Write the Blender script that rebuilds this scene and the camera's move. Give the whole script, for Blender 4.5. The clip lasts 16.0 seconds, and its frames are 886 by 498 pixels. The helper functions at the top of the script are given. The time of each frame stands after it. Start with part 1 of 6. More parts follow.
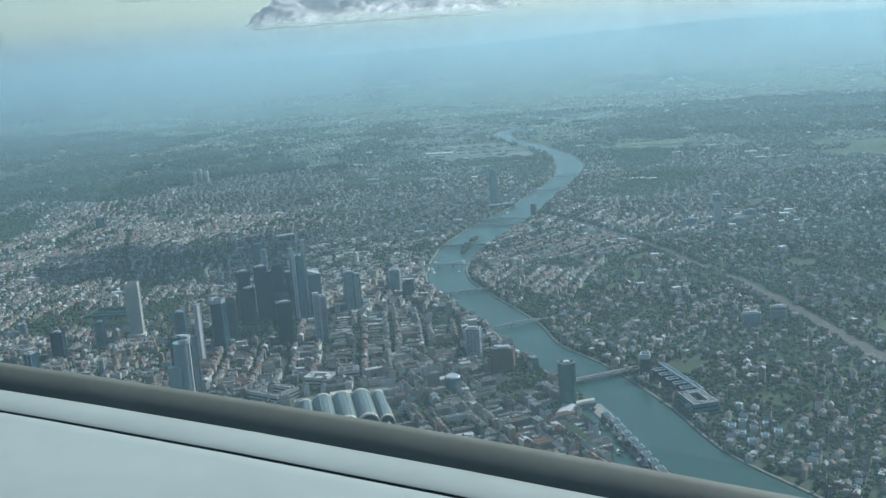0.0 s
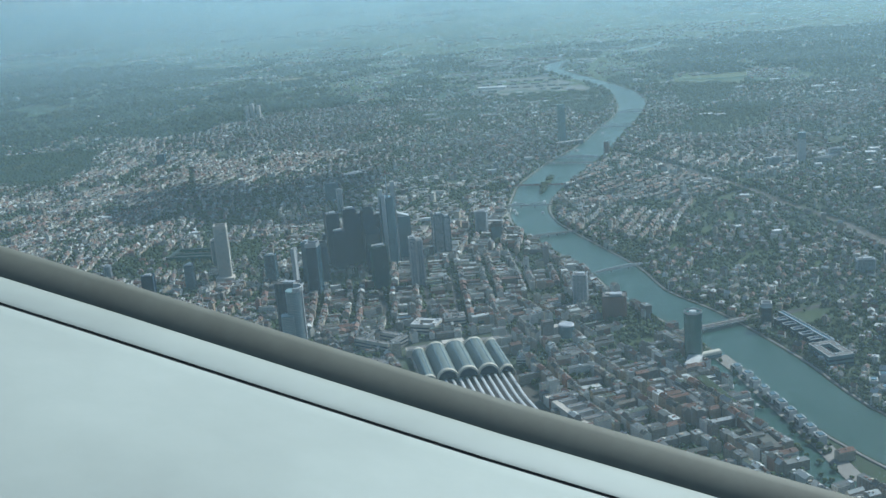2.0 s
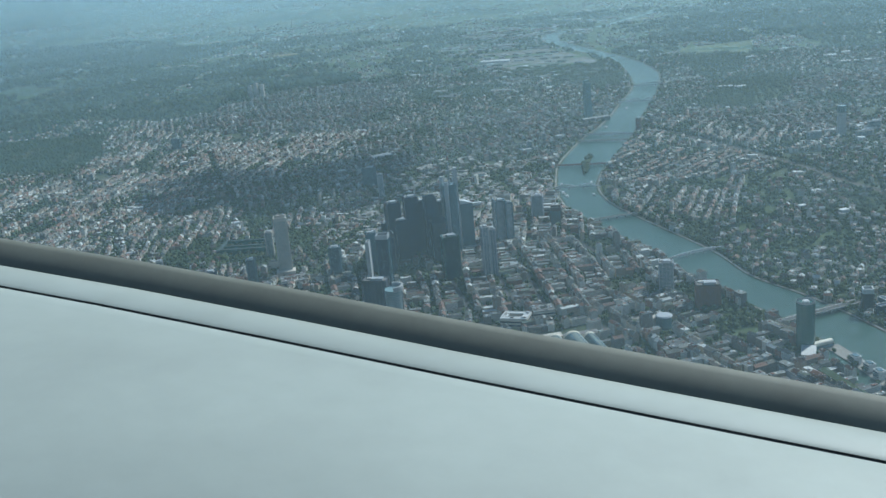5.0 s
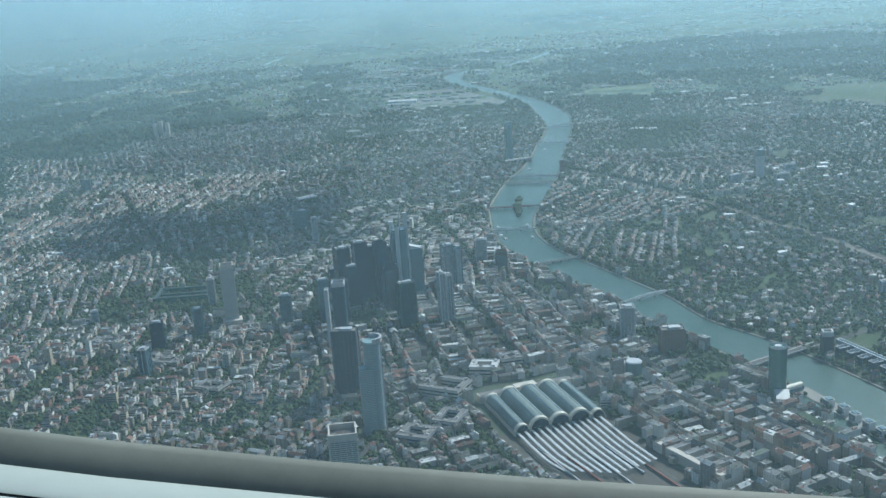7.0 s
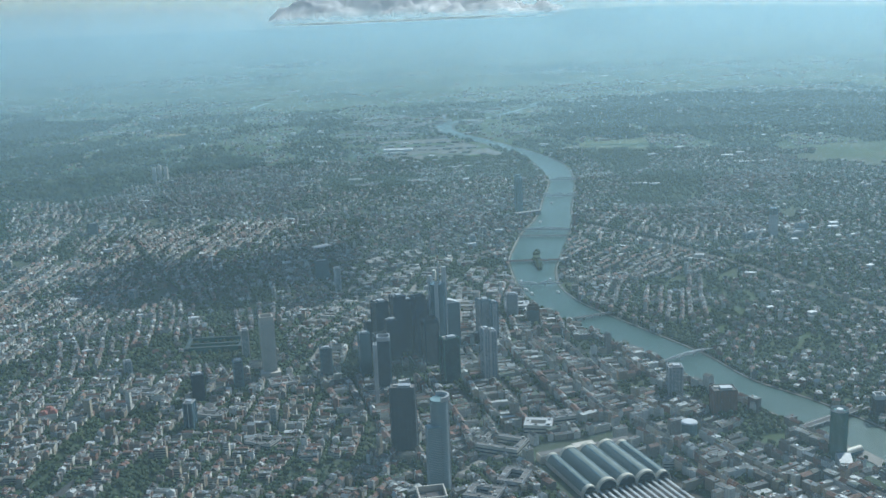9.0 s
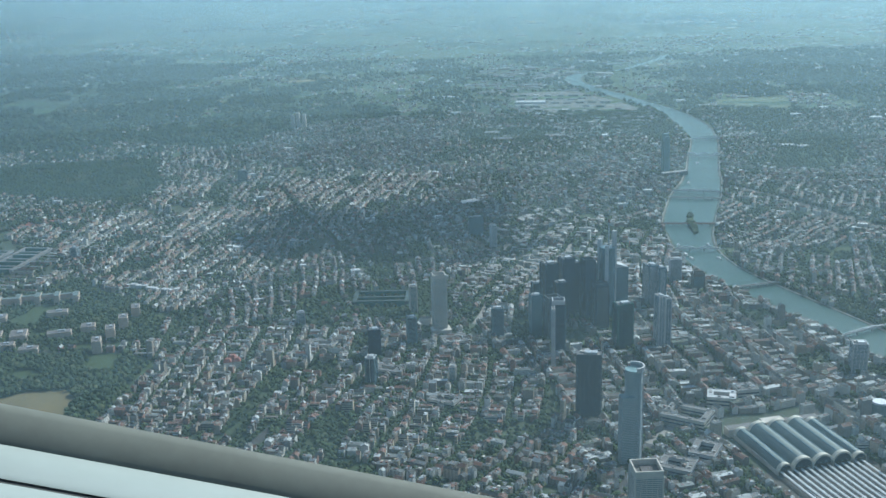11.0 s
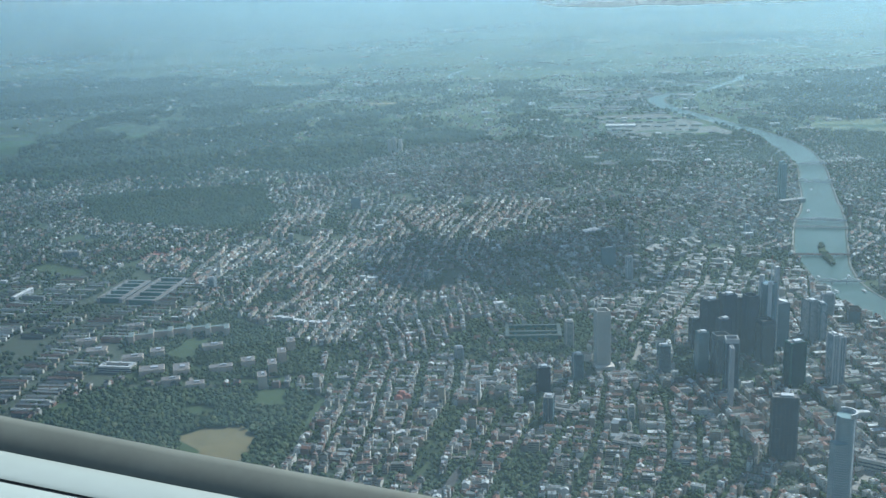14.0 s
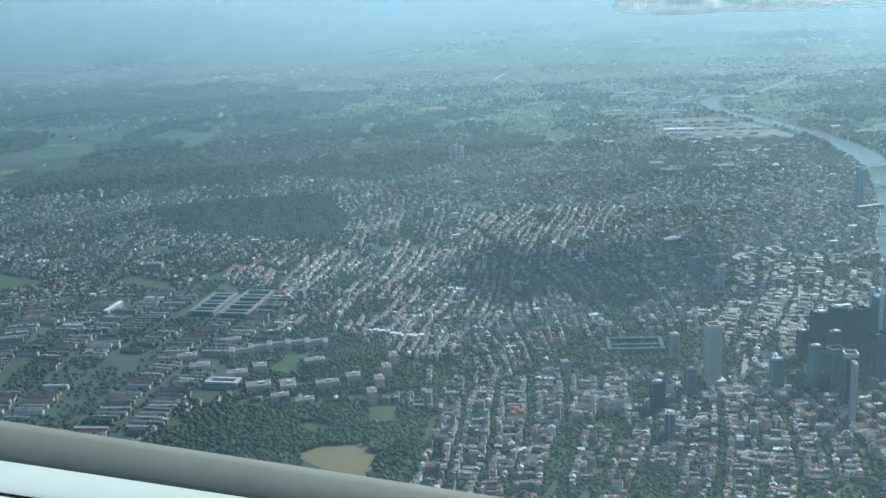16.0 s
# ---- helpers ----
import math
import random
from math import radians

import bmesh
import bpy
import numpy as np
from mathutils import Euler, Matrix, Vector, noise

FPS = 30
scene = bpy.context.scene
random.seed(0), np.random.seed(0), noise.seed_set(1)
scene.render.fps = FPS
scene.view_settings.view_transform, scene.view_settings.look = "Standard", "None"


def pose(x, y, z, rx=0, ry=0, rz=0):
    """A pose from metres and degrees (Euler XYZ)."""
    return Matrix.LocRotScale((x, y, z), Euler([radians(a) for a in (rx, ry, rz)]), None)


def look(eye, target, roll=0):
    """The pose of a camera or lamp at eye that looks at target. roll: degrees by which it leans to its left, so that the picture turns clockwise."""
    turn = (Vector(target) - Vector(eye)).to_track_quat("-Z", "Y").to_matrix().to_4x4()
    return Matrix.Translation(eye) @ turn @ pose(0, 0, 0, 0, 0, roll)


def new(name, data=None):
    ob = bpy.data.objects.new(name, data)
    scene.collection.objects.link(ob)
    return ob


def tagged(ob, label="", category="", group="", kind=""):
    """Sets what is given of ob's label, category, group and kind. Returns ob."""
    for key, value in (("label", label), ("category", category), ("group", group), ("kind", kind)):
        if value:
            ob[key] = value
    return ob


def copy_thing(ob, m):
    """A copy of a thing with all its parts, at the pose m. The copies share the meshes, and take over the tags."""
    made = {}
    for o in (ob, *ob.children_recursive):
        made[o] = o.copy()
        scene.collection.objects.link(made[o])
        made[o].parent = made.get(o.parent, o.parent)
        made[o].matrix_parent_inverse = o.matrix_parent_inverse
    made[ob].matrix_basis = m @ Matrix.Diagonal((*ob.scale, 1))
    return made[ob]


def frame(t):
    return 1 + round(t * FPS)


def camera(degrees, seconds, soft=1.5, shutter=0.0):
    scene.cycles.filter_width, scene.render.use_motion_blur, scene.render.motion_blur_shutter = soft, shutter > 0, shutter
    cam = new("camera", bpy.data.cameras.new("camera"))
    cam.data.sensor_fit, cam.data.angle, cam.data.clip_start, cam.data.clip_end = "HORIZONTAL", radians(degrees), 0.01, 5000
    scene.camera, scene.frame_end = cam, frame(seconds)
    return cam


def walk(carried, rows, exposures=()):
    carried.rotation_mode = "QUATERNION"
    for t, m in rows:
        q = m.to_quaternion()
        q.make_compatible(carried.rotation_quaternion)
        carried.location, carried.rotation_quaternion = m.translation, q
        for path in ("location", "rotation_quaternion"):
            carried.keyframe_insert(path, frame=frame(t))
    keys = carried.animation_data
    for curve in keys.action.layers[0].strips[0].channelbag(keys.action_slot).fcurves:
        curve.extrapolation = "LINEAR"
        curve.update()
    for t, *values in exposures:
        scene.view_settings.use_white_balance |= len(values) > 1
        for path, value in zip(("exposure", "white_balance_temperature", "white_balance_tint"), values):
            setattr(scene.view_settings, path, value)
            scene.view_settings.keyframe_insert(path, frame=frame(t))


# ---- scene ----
cam = camera(45.0, 16.0, soft=1.5)
PATH = [
    (0, (5.563, -0.887, 166.603), (5.497, 1.072, 166.209), -4.3),
    (0.5, (-5.287, 3.704, 167.66), (-5.359, 5.657, 167.233), -4.8),
    (1, (-16.511, 7.675, 168.765), (-16.597, 9.612, 168.274), -5.4),
    (1.5, (-27.244, 11.253, 170.423), (-27.346, 13.183, 169.906), -3.9),
    (2, (-37.742, 14.939, 172.421), (-37.855, 16.868, 171.906), -4.5),
    (2.5, (-47.756, 17.767, 174.835), (-47.878, 19.693, 174.311), -4.8),
    (3, (-58.353, 20.251, 177.36), (-58.48, 22.171, 176.817), -3.5),
    (3.5, (-68.035, 21.067, 179.582), (-68.161, 22.984, 179.025), -5.2),
    (3.7, (-72.068, 22.455, 180.035), (-72.175, 24.37, 179.469), -4.7),
    (5.8, (-112.247, 37.204, 186.405), (-112.259, 39.118, 185.825), -5.3),
    (6, (-116.371, 39.012, 186.837), (-116.349, 40.926, 186.256), -3.8),
    (6.5, (-127.671, 41.192, 188.872), (-127.562, 43.114, 188.333), -5.1),
    (7, (-137.782, 42.169, 190.653), (-137.598, 44.088, 190.123), -3.9),
    (7.5, (-148.564, 43.688, 192.962), (-148.341, 45.61, 192.456), -4.3),
    (8, (-159.158, 45.669, 194.577), (-158.908, 47.597, 194.104), -4.0),
    (8.5, (-170.139, 47.791, 195.996), (-169.864, 49.724, 195.562), -4.9),
    (9, (-181.436, 49.72, 197.913), (-181.173, 51.65, 197.461), -2.3),
    (9.5, (-192.166, 51.477, 199.973), (-191.985, 53.411, 199.495), -1.9),
    (10, (-202.449, 54.205, 201.624), (-202.357, 56.135, 201.109), -1.1),
    (10.2, (-206.681, 55.877, 202.44), (-206.588, 57.803, 201.909), -1.2),
    (12.3, (-251.093, 54.24, 215.251), (-251.045, 56.163, 214.704), -2.4),
    (12.5, (-256.027, 55.522, 215.656), (-255.986, 57.449, 215.119), -1.6),
    (13, (-267.43, 55.997, 217.582), (-267.397, 57.925, 217.053), -2.1),
    (13.5, (-278.9, 57.593, 219.853), (-278.878, 59.522, 219.325), -2.2),
    (14, (-290.84, 61.244, 220.641), (-290.834, 63.177, 220.127), -2.1),
    (14.5, (-302.399, 63.396, 222.394), (-302.407, 65.33, 221.884), -2.6),
    (15, (-314.055, 65.312, 224.953), (-314.074, 67.246, 224.441), -2.1),
    (15.5, (-325.535, 65.518, 227.394), (-325.564, 67.452, 226.884), -2.3),
    (16, (-337.551, 64.836, 230.34), (-337.588, 66.769, 229.827), -2.8),
]
walk(cam, [(t, look(eye, target, roll)) for t, eye, target, roll in PATH],
     exposures=[(0, 0.02, 5650, -1), (1.5, 0.10, 5680, -1), (3, -0.02, 5680, -1), (6, 0.06, 5680, -1), (7.5, 0.27, 5650, -1), (8.5, 0.08, 5650, -1), (10, 0.14, 5650, -1), (12.5, 0.34, 5650, -1), (14.5, 0.42, 5650, -1), (16, 0.54, 5650, -1)])

# ---- world, sun and air ----
SUN_AZ = (0.70, 0.714)          # towards the sun, in plan
SUN_EL = radians(39.0)
world = bpy.data.worlds.new("sky")
scene.world = world
world.use_nodes = True
wn = world.node_tree
wn.nodes.clear()
sky = wn.nodes.new("ShaderNodeTexSky")
sky.sky_type = "NISHITA"
sky.sun_disc = False
sky.sun_elevation = SUN_EL
sky.sun_rotation = math.atan2(SUN_AZ[0], SUN_AZ[1])
sky.altitude = 300.0
sky.air_density = 1.0
sky.dust_density = 1.0
sky.ozone_density = 1.0
bg = wn.nodes.new("ShaderNodeBackground")
bg.inputs[1].default_value = 0.10
wo = wn.nodes.new("ShaderNodeOutputWorld")
wn.links.new(sky.outputs[0], bg.inputs[0])
wn.links.new(bg.outputs[0], wo.inputs[0])

sun_data = bpy.data.lights.new("sun", "SUN")
sun_data.energy = 4.8
sun_data.angle = radians(0.6)
sun_data.color = (1.0, 0.96, 0.90)
sun_dir = Vector((SUN_AZ[0] * math.cos(SUN_EL), SUN_AZ[1] * math.cos(SUN_EL), math.sin(SUN_EL)))
sun = new("sun", sun_data)
sun.matrix_world = look(sun_dir * 3000, (0, 0, 0))
scene.cycles.transparent_max_bounces = 40

RNG = np.random.default_rng(7)


# ---- materials ----
def material(name):
    m = bpy.data.materials.new(name)
    m.use_nodes = True
    t = m.node_tree
    return m, t, t.nodes["Principled BSDF"]


def ramp(t, stops, source, mode="LINEAR"):
    r = t.nodes.new("ShaderNodeValToRGB")
    r.color_ramp.interpolation = mode
    while len(r.color_ramp.elements) < len(stops):
        r.color_ramp.elements.new(0.5)
    for e, (p, c) in zip(r.color_ramp.elements, stops):
        e.position = p
        e.color = (*c, 1)
    t.links.new(source, r.inputs[0])
    return r.outputs[0]


def noise_fac(t, scale, detail=4, rough=0.6, coords="Object", stretch=None):
    c = t.nodes.new("ShaderNodeTexCoord")
    n = t.nodes.new("ShaderNodeTexNoise")
    n.inputs["Scale"].default_value = scale
    n.inputs["Detail"].default_value = detail
    n.inputs["Roughness"].default_value = rough
    src = c.outputs[coords]
    if stretch:
        mp = t.nodes.new("ShaderNodeMapping")
        mp.inputs["Scale"].default_value = stretch
        t.links.new(src, mp.inputs[0])
        src = mp.outputs[0]
    t.links.new(src, n.inputs["Vector"])
    return n.outputs[0]


def mixc(t, fac, a, b, kind="MIX"):
    x = t.nodes.new("ShaderNodeMix")
    x.data_type = "RGBA"
    x.blend_type = kind
    for s, v in ((0, fac), (6, a), (7, b)):
        if isinstance(v, (int, float)):
            x.inputs[s].default_value = v
        elif isinstance(v, tuple):
            x.inputs[s].default_value = (*v, 1)
        else:
            t.links.new(v, x.inputs[s])
    return x.outputs[2]


def simple(name, a, b, scale=2.0, rough=0.8, metal=0.0, spec=0.3, bump=0.0, vary=0.0):
    """Two close colours broken up by noise at two scales, with a little relief."""
    m, t, p = material(name)
    f = noise_fac(t, scale)
    col = mixc(t, f, a, b)
    g = noise_fac(t, scale * 0.11, 3)
    col = mixc(t, 0.35, col, ramp(t, [(0.3, (0.45, 0.45, 0.45)), (0.7, (0.95, 0.95, 0.95))], g), "MULTIPLY")
    if vary:
        oi = t.nodes.new("ShaderNodeObjectInfo")
        col = mixc(t, vary, col, ramp(t, [(0.0, (0.5, 0.5, 0.5)), (1.0, (1.0, 1.0, 1.0))], oi.outputs["Random"]), "MULTIPLY")
    t.links.new(col, p.inputs["Base Color"])
    p.inputs["Roughness"].default_value = rough
    p.inputs["Metallic"].default_value = metal
    p.inputs["Specular IOR Level"].default_value = spec
    if bump:
        bn = t.nodes.new("ShaderNodeBump")
        bn.inputs["Strength"].default_value = bump
        bn.inputs["Distance"].default_value = 0.1
        t.links.new(f, bn.inputs["Height"])
        t.links.new(bn.outputs[0], p.inputs["Normal"])
    return m


def varied(name, stops, rough=0.8, spec=0.3, per_object=False, scale=1.5, dirt=0.4, storeys=False):
    """One colour a building out of a palette, with stains."""
    m, t, p = material(name)
    if per_object:
        src = t.nodes.new("ShaderNodeObjectInfo").outputs["Random"]
    else:
        src = t.nodes.new("ShaderNodeNewGeometry").outputs["Random Per Island"]
    col = ramp(t, stops, src, "CONSTANT")
    f = noise_fac(t, scale, 4, 0.65)
    col = mixc(t, dirt, col, ramp(t, [(0.3, (0.35, 0.34, 0.33)), (0.65, (1.0, 1.0, 1.0))], f), "MULTIPLY")
    if storeys:
        c = t.nodes.new("ShaderNodeTexCoord")
        w = t.nodes.new("ShaderNodeTexBrick")
        w.offset = 0.0
        w.inputs["Scale"].default_value = 1.0
        w.inputs["Mortar Size"].default_value = 0.16
        w.inputs["Brick Width"].default_value = 0.62
        w.inputs["Row Height"].default_value = 0.62
        w.inputs["Color1"].default_value = w.inputs["Color2"].default_value = (0.30, 0.32, 0.35, 1)
        w.inputs["Mortar"].default_value = (1, 1, 1, 1)
        sx = t.nodes.new("ShaderNodeSeparateXYZ")
        cb = t.nodes.new("ShaderNodeCombineXYZ")
        ad = t.nodes.new("ShaderNodeMath")
        t.links.new(c.outputs["Object"], sx.inputs[0])
        t.links.new(sx.outputs[0], ad.inputs[0])
        t.links.new(sx.outputs[1], ad.inputs[1])
        t.links.new(ad.outputs[0], cb.inputs[0])
        t.links.new(sx.outputs[2], cb.inputs[1])
        t.links.new(cb.outputs[0], w.inputs["Vector"])
        col = mixc(t, 0.75, col, w.outputs[0], "MULTIPLY")
    t.links.new(col, p.inputs["Base Color"])
    p.inputs["Roughness"].default_value = rough
    p.inputs["Specular IOR Level"].default_value = spec
    return m


WALLS = [(0.0, (0.437, 0.375, 0.280)), (0.14, (0.605, 0.573, 0.499)), (0.30, (0.302, 0.260, 0.210)), (0.44, (0.650, 0.628, 0.570)),
         (0.58, (0.235, 0.209, 0.189)), (0.72, (0.470, 0.361, 0.267)), (0.82, (0.309, 0.176, 0.134)), (0.88, (0.700, 0.678, 0.629))]
ROOFS = [(0.0, (0.125, 0.066, 0.048)), (0.17, (0.058, 0.062, 0.060)), (0.36, (0.162, 0.083, 0.058)), (0.50, (0.092, 0.096, 0.084)),
         (0.66, (0.145, 0.128, 0.105)), (0.78, (0.049, 0.055, 0.058)), (0.88, (0.190, 0.196, 0.180)), (0.91, (0.424, 0.442, 0.428))]
FLATS = [(0.0, (0.090, 0.101, 0.103)), (0.25, (0.140, 0.153, 0.150)), (0.45, (0.070, 0.078, 0.082)), (0.65, (0.172, 0.189, 0.184)),
         (0.80, (0.053, 0.073, 0.052)), (0.93, (0.45, 0.47, 0.46))]
M_WALL = varied("plaster_walls", WALLS, storeys=True)
M_ROOF = varied("tiled_and_slate_roofs", ROOFS, 0.75)
M_FLAT = varied("flat_roofs", FLATS, 0.7)
M_FLATP = varied("pale_flat_roofs", [(0.0, (0.23, 0.23, 0.215)), (0.2, (0.13, 0.14, 0.135)), (0.36, (0.32, 0.31, 0.29)), (0.55, (0.18, 0.175, 0.165)), (0.75, (0.50, 0.49, 0.46)), (0.82, (0.10, 0.11, 0.11))], 0.7)
M_WALL_O = varied("plaster_wall", WALLS, per_object=True)
M_ROOF_O = varied("tiled_roof", ROOFS, 0.75, per_object=True)
M_LEAF = varied("foliage", [(0.0, (0.050, 0.074, 0.034)), (0.3, (0.070, 0.096, 0.043)), (0.6, (0.038, 0.058, 0.028)), (0.85, (0.098, 0.112, 0.056))], 0.9, 0.1, scale=1.2)
M_FOREST = varied("forest_foliage", [(0.0, (0.022, 0.046, 0.020)), (0.3, (0.032, 0.062, 0.024)), (0.6, (0.018, 0.040, 0.018)), (0.85, (0.045, 0.068, 0.026))], 0.9, 0.1, scale=1.2)
M_BARK = simple("bark", (0.10, 0.075, 0.05), (0.16, 0.12, 0.09), 6)
M_GLASS = simple("dark_curtain_glass", (0.004, 0.018, 0.044), (0.010, 0.034, 0.070), 0.8, 0.25, 0.0, 0.28)
M_GLASS_G = simple("green_glass", (0.03, 0.10, 0.09), (0.06, 0.16, 0.14), 0.8, 0.12, 0.0, 0.6)
M_GLASS_B = simple("blue_grey_glass", (0.065, 0.13, 0.165), (0.11, 0.19, 0.225), 0.8, 0.15, 0.0, 0.6)
M_STONE = simple("pale_stone_cladding", (0.44, 0.405, 0.35), (0.56, 0.515, 0.45), 1.5)
M_PALE = simple("white_panels", (0.42, 0.43, 0.43), (0.56, 0.56, 0.55), 1.5, 0.55)
M_ROOFDK = simple("bitumen_roof", (0.13, 0.125, 0.12), (0.22, 0.21, 0.20), 1.0, 0.9)
M_GLASS_N = simple("navy_glass", (0.005, 0.022, 0.062), (0.012, 0.040, 0.095), 0.8, 0.22, 0.0, 0.32)
M_GLASS_P = simple("pale_green_grey_glass", (0.16, 0.26, 0.27), (0.24, 0.34, 0.345), 0.8, 0.3, 0.0, 0.4)
M_STEEL = simple("grey_metal_cladding", (0.36, 0.38, 0.40), (0.48, 0.50, 0.52), 1.5, 0.45, 0.3)
M_DARKP = simple("dark_brown_panels", (0.05, 0.043, 0.042), (0.085, 0.07, 0.065), 1.5, 0.6)
M_BRICKR = simple("red_brown_brick", (0.17, 0.085, 0.065), (0.25, 0.13, 0.10), 2.0)
M_VAULT = simple("hall_roof_sheeting", (0.11, 0.145, 0.135), (0.17, 0.21, 0.195), 0.9, 0.5, 0.0, 0.4)
M_RIB = simple("hall_gable_frame", (0.50, 0.47, 0.38), (0.62, 0.58, 0.48), 2.0, 0.5)
M_CANOPY = simple("platform_roof_sheet", (0.52, 0.53, 0.53), (0.70, 0.70, 0.69), 1.2, 0.4, 0.2)
M_BALLAST = simple("track_ballast", (0.06, 0.055, 0.045), (0.10, 0.09, 0.075), 1.0, 0.95)
M_RAIL = simple("rail_steel", (0.10, 0.08, 0.07), (0.17, 0.15, 0.135), 2.0, 0.5, 0.4)
M_ASPHALT = simple("asphalt", (0.045, 0.046, 0.048), (0.075, 0.075, 0.074), 0.8, 0.9)
M_PAVE = simple("pale_paving", (0.20, 0.19, 0.17), (0.30, 0.28, 0.255), 0.8, 0.9)
M_GRASS = simple("lawn", (0.034, 0.060, 0.022), (0.066, 0.092, 0.036), 0.12, 0.95)
M_MEADOW = simple("dry_meadow", (0.12, 0.105, 0.052), (0.20, 0.165, 0.085), 0.15, 0.95)
M_WOODF = simple("woodland_floor", (0.02, 0.04, 0.018), (0.04, 0.06, 0.025), 0.3, 0.95)
M_FARM = simple("farmland_green", (0.015, 0.036, 0.017), (0.032, 0.056, 0.025), 0.02, 0.95)
M_REDCOURT = simple("red_sports_court", (0.22, 0.075, 0.055), (0.30, 0.11, 0.08), 0.4, 0.9)
M_COURTG = simple("green_sports_court", (0.03, 0.13, 0.08), (0.05, 0.18, 0.11), 0.4, 0.9)
M_MEADOWG = simple("pale_green_meadow", (0.075, 0.105, 0.045), (0.13, 0.15, 0.065), 0.05, 0.95)
M_SLATE = simple("slate_grey_panels", (0.045, 0.055, 0.068), (0.075, 0.085, 0.10), 1.5, 0.6)
M_YARD = simple("dock_yard_paving", (0.09, 0.095, 0.082), (0.17, 0.165, 0.145), 0.05, 0.9)
M_TEALROOF = simple("teal_sheet_roof", (0.03, 0.055, 0.055), (0.055, 0.085, 0.082), 0.6, 0.7)
M_EDGE = simple("grey_roof_edge", (0.19, 0.20, 0.20), (0.28, 0.29, 0.285), 1.5, 0.7)
M_CAMPUS = simple("warm_travertine", (0.50, 0.39, 0.30), (0.62, 0.50, 0.40), 1.5)
M_CONC = simple("concrete", (0.36, 0.35, 0.33), (0.50, 0.48, 0.45), 1.2, 0.85)
M_FIELD = varied("fields", [(0.0, (0.04, 0.085, 0.03)), (0.3, (0.06, 0.11, 0.04)), (0.55, (0.12, 0.14, 0.06)), (0.65, (0.032, 0.07, 0.03)),
                            (0.86, (0.26, 0.22, 0.12)), (0.91, (0.05, 0.085, 0.035))], 0.95, 0.1, scale=0.02, dirt=0.3)
M_SEAL = simple("window_seal_rubber", (0.135, 0.145, 0.12), (0.175, 0.185, 0.155), 8, 0.7)
M_CABIN = simple("cabin_panel_plastic", (0.330, 0.372, 0.342), (0.375, 0.415, 0.385), 3, 0.55)
M_GAP = simple("dark_joint", (0.07, 0.075, 0.07), (0.10, 0.105, 0.10), 8, 0.8)

# ground: mixed town floor, greener and paler by district
M_GROUND, gt, gp = material("town_ground")
g1 = noise_fac(gt, 0.35, 5, 0.7)
g2 = noise_fac(gt, 0.012, 5, 0.65)
g3 = noise_fac(gt, 0.0022, 4, 0.6)
town = ramp(gt, [(0.30, (0.035, 0.055, 0.028)), (0.46, (0.06, 0.078, 0.05)), (0.60, (0.075, 0.076, 0.068)), (0.74, (0.13, 0.122, 0.108))], g1)
land = ramp(gt, [(0.30, (0.028, 0.055, 0.025)), (0.46, (0.055, 0.085, 0.035)), (0.58, (0.075, 0.095, 0.052)), (0.72, (0.14, 0.135, 0.095))], g2)
g4 = noise_fac(gt, 0.006, 5, 0.6, stretch=(1.0, 0.45, 1.0))
land = mixc(gt, ramp(gt, [(0.50, (0.0, 0.0, 0.0)), (0.56, (0.85, 0.85, 0.85))], g4), land, (0.020, 0.042, 0.022))
gc = gt.nodes.new("ShaderNodeTexCoord")
gs = gt.nodes.new("ShaderNodeSeparateXYZ")
gr = gt.nodes.new("ShaderNodeMapRange")
gr.inputs["From Min"].default_value, gr.inputs["From Max"].default_value = 1120.0, 1420.0
gt.links.new(gc.outputs["Object"], gs.inputs[0])
gt.links.new(gs.outputs[1], gr.inputs["Value"])
gm = mixc(gt, 1.0, ramp(gt, [(0.42, (0.0, 0.0, 0.0)), (0.58, (0.8, 0.8, 0.8))], g3), gr.outputs[0], "ADD")
gt.links.new(mixc(gt, gm, town, land), gp.inputs["Base Color"])
gp.inputs["Roughness"].default_value = 0.95
gp.inputs["Specular IOR Level"].default_value = 0.1

# river water
M_WATER, wt, wp = material("river_water")
wcol = mixc(wt, noise_fac(wt, 0.05, 3), (0.018, 0.055, 0.044), (0.028, 0.070, 0.055))
wt.links.new(wcol, wp.inputs["Base Color"])
wp.inputs["Roughness"].default_value = 0.30
wp.inputs["Specular IOR Level"].default_value = 0.35
wp.inputs["IOR"].default_value = 1.33
wb = wt.nodes.new("ShaderNodeBump")
wb.inputs["Strength"].default_value = 0.35
wb.inputs["Distance"].default_value = 0.2
wt.links.new(noise_fac(wt, 0.9, 3), wb.inputs["Height"])
wt.links.new(wb.outputs[0], wp.inputs["Normal"])

# air: thin veils of haze that scatter sunlight, denser near the ground
HAZE_TOP = 480.0


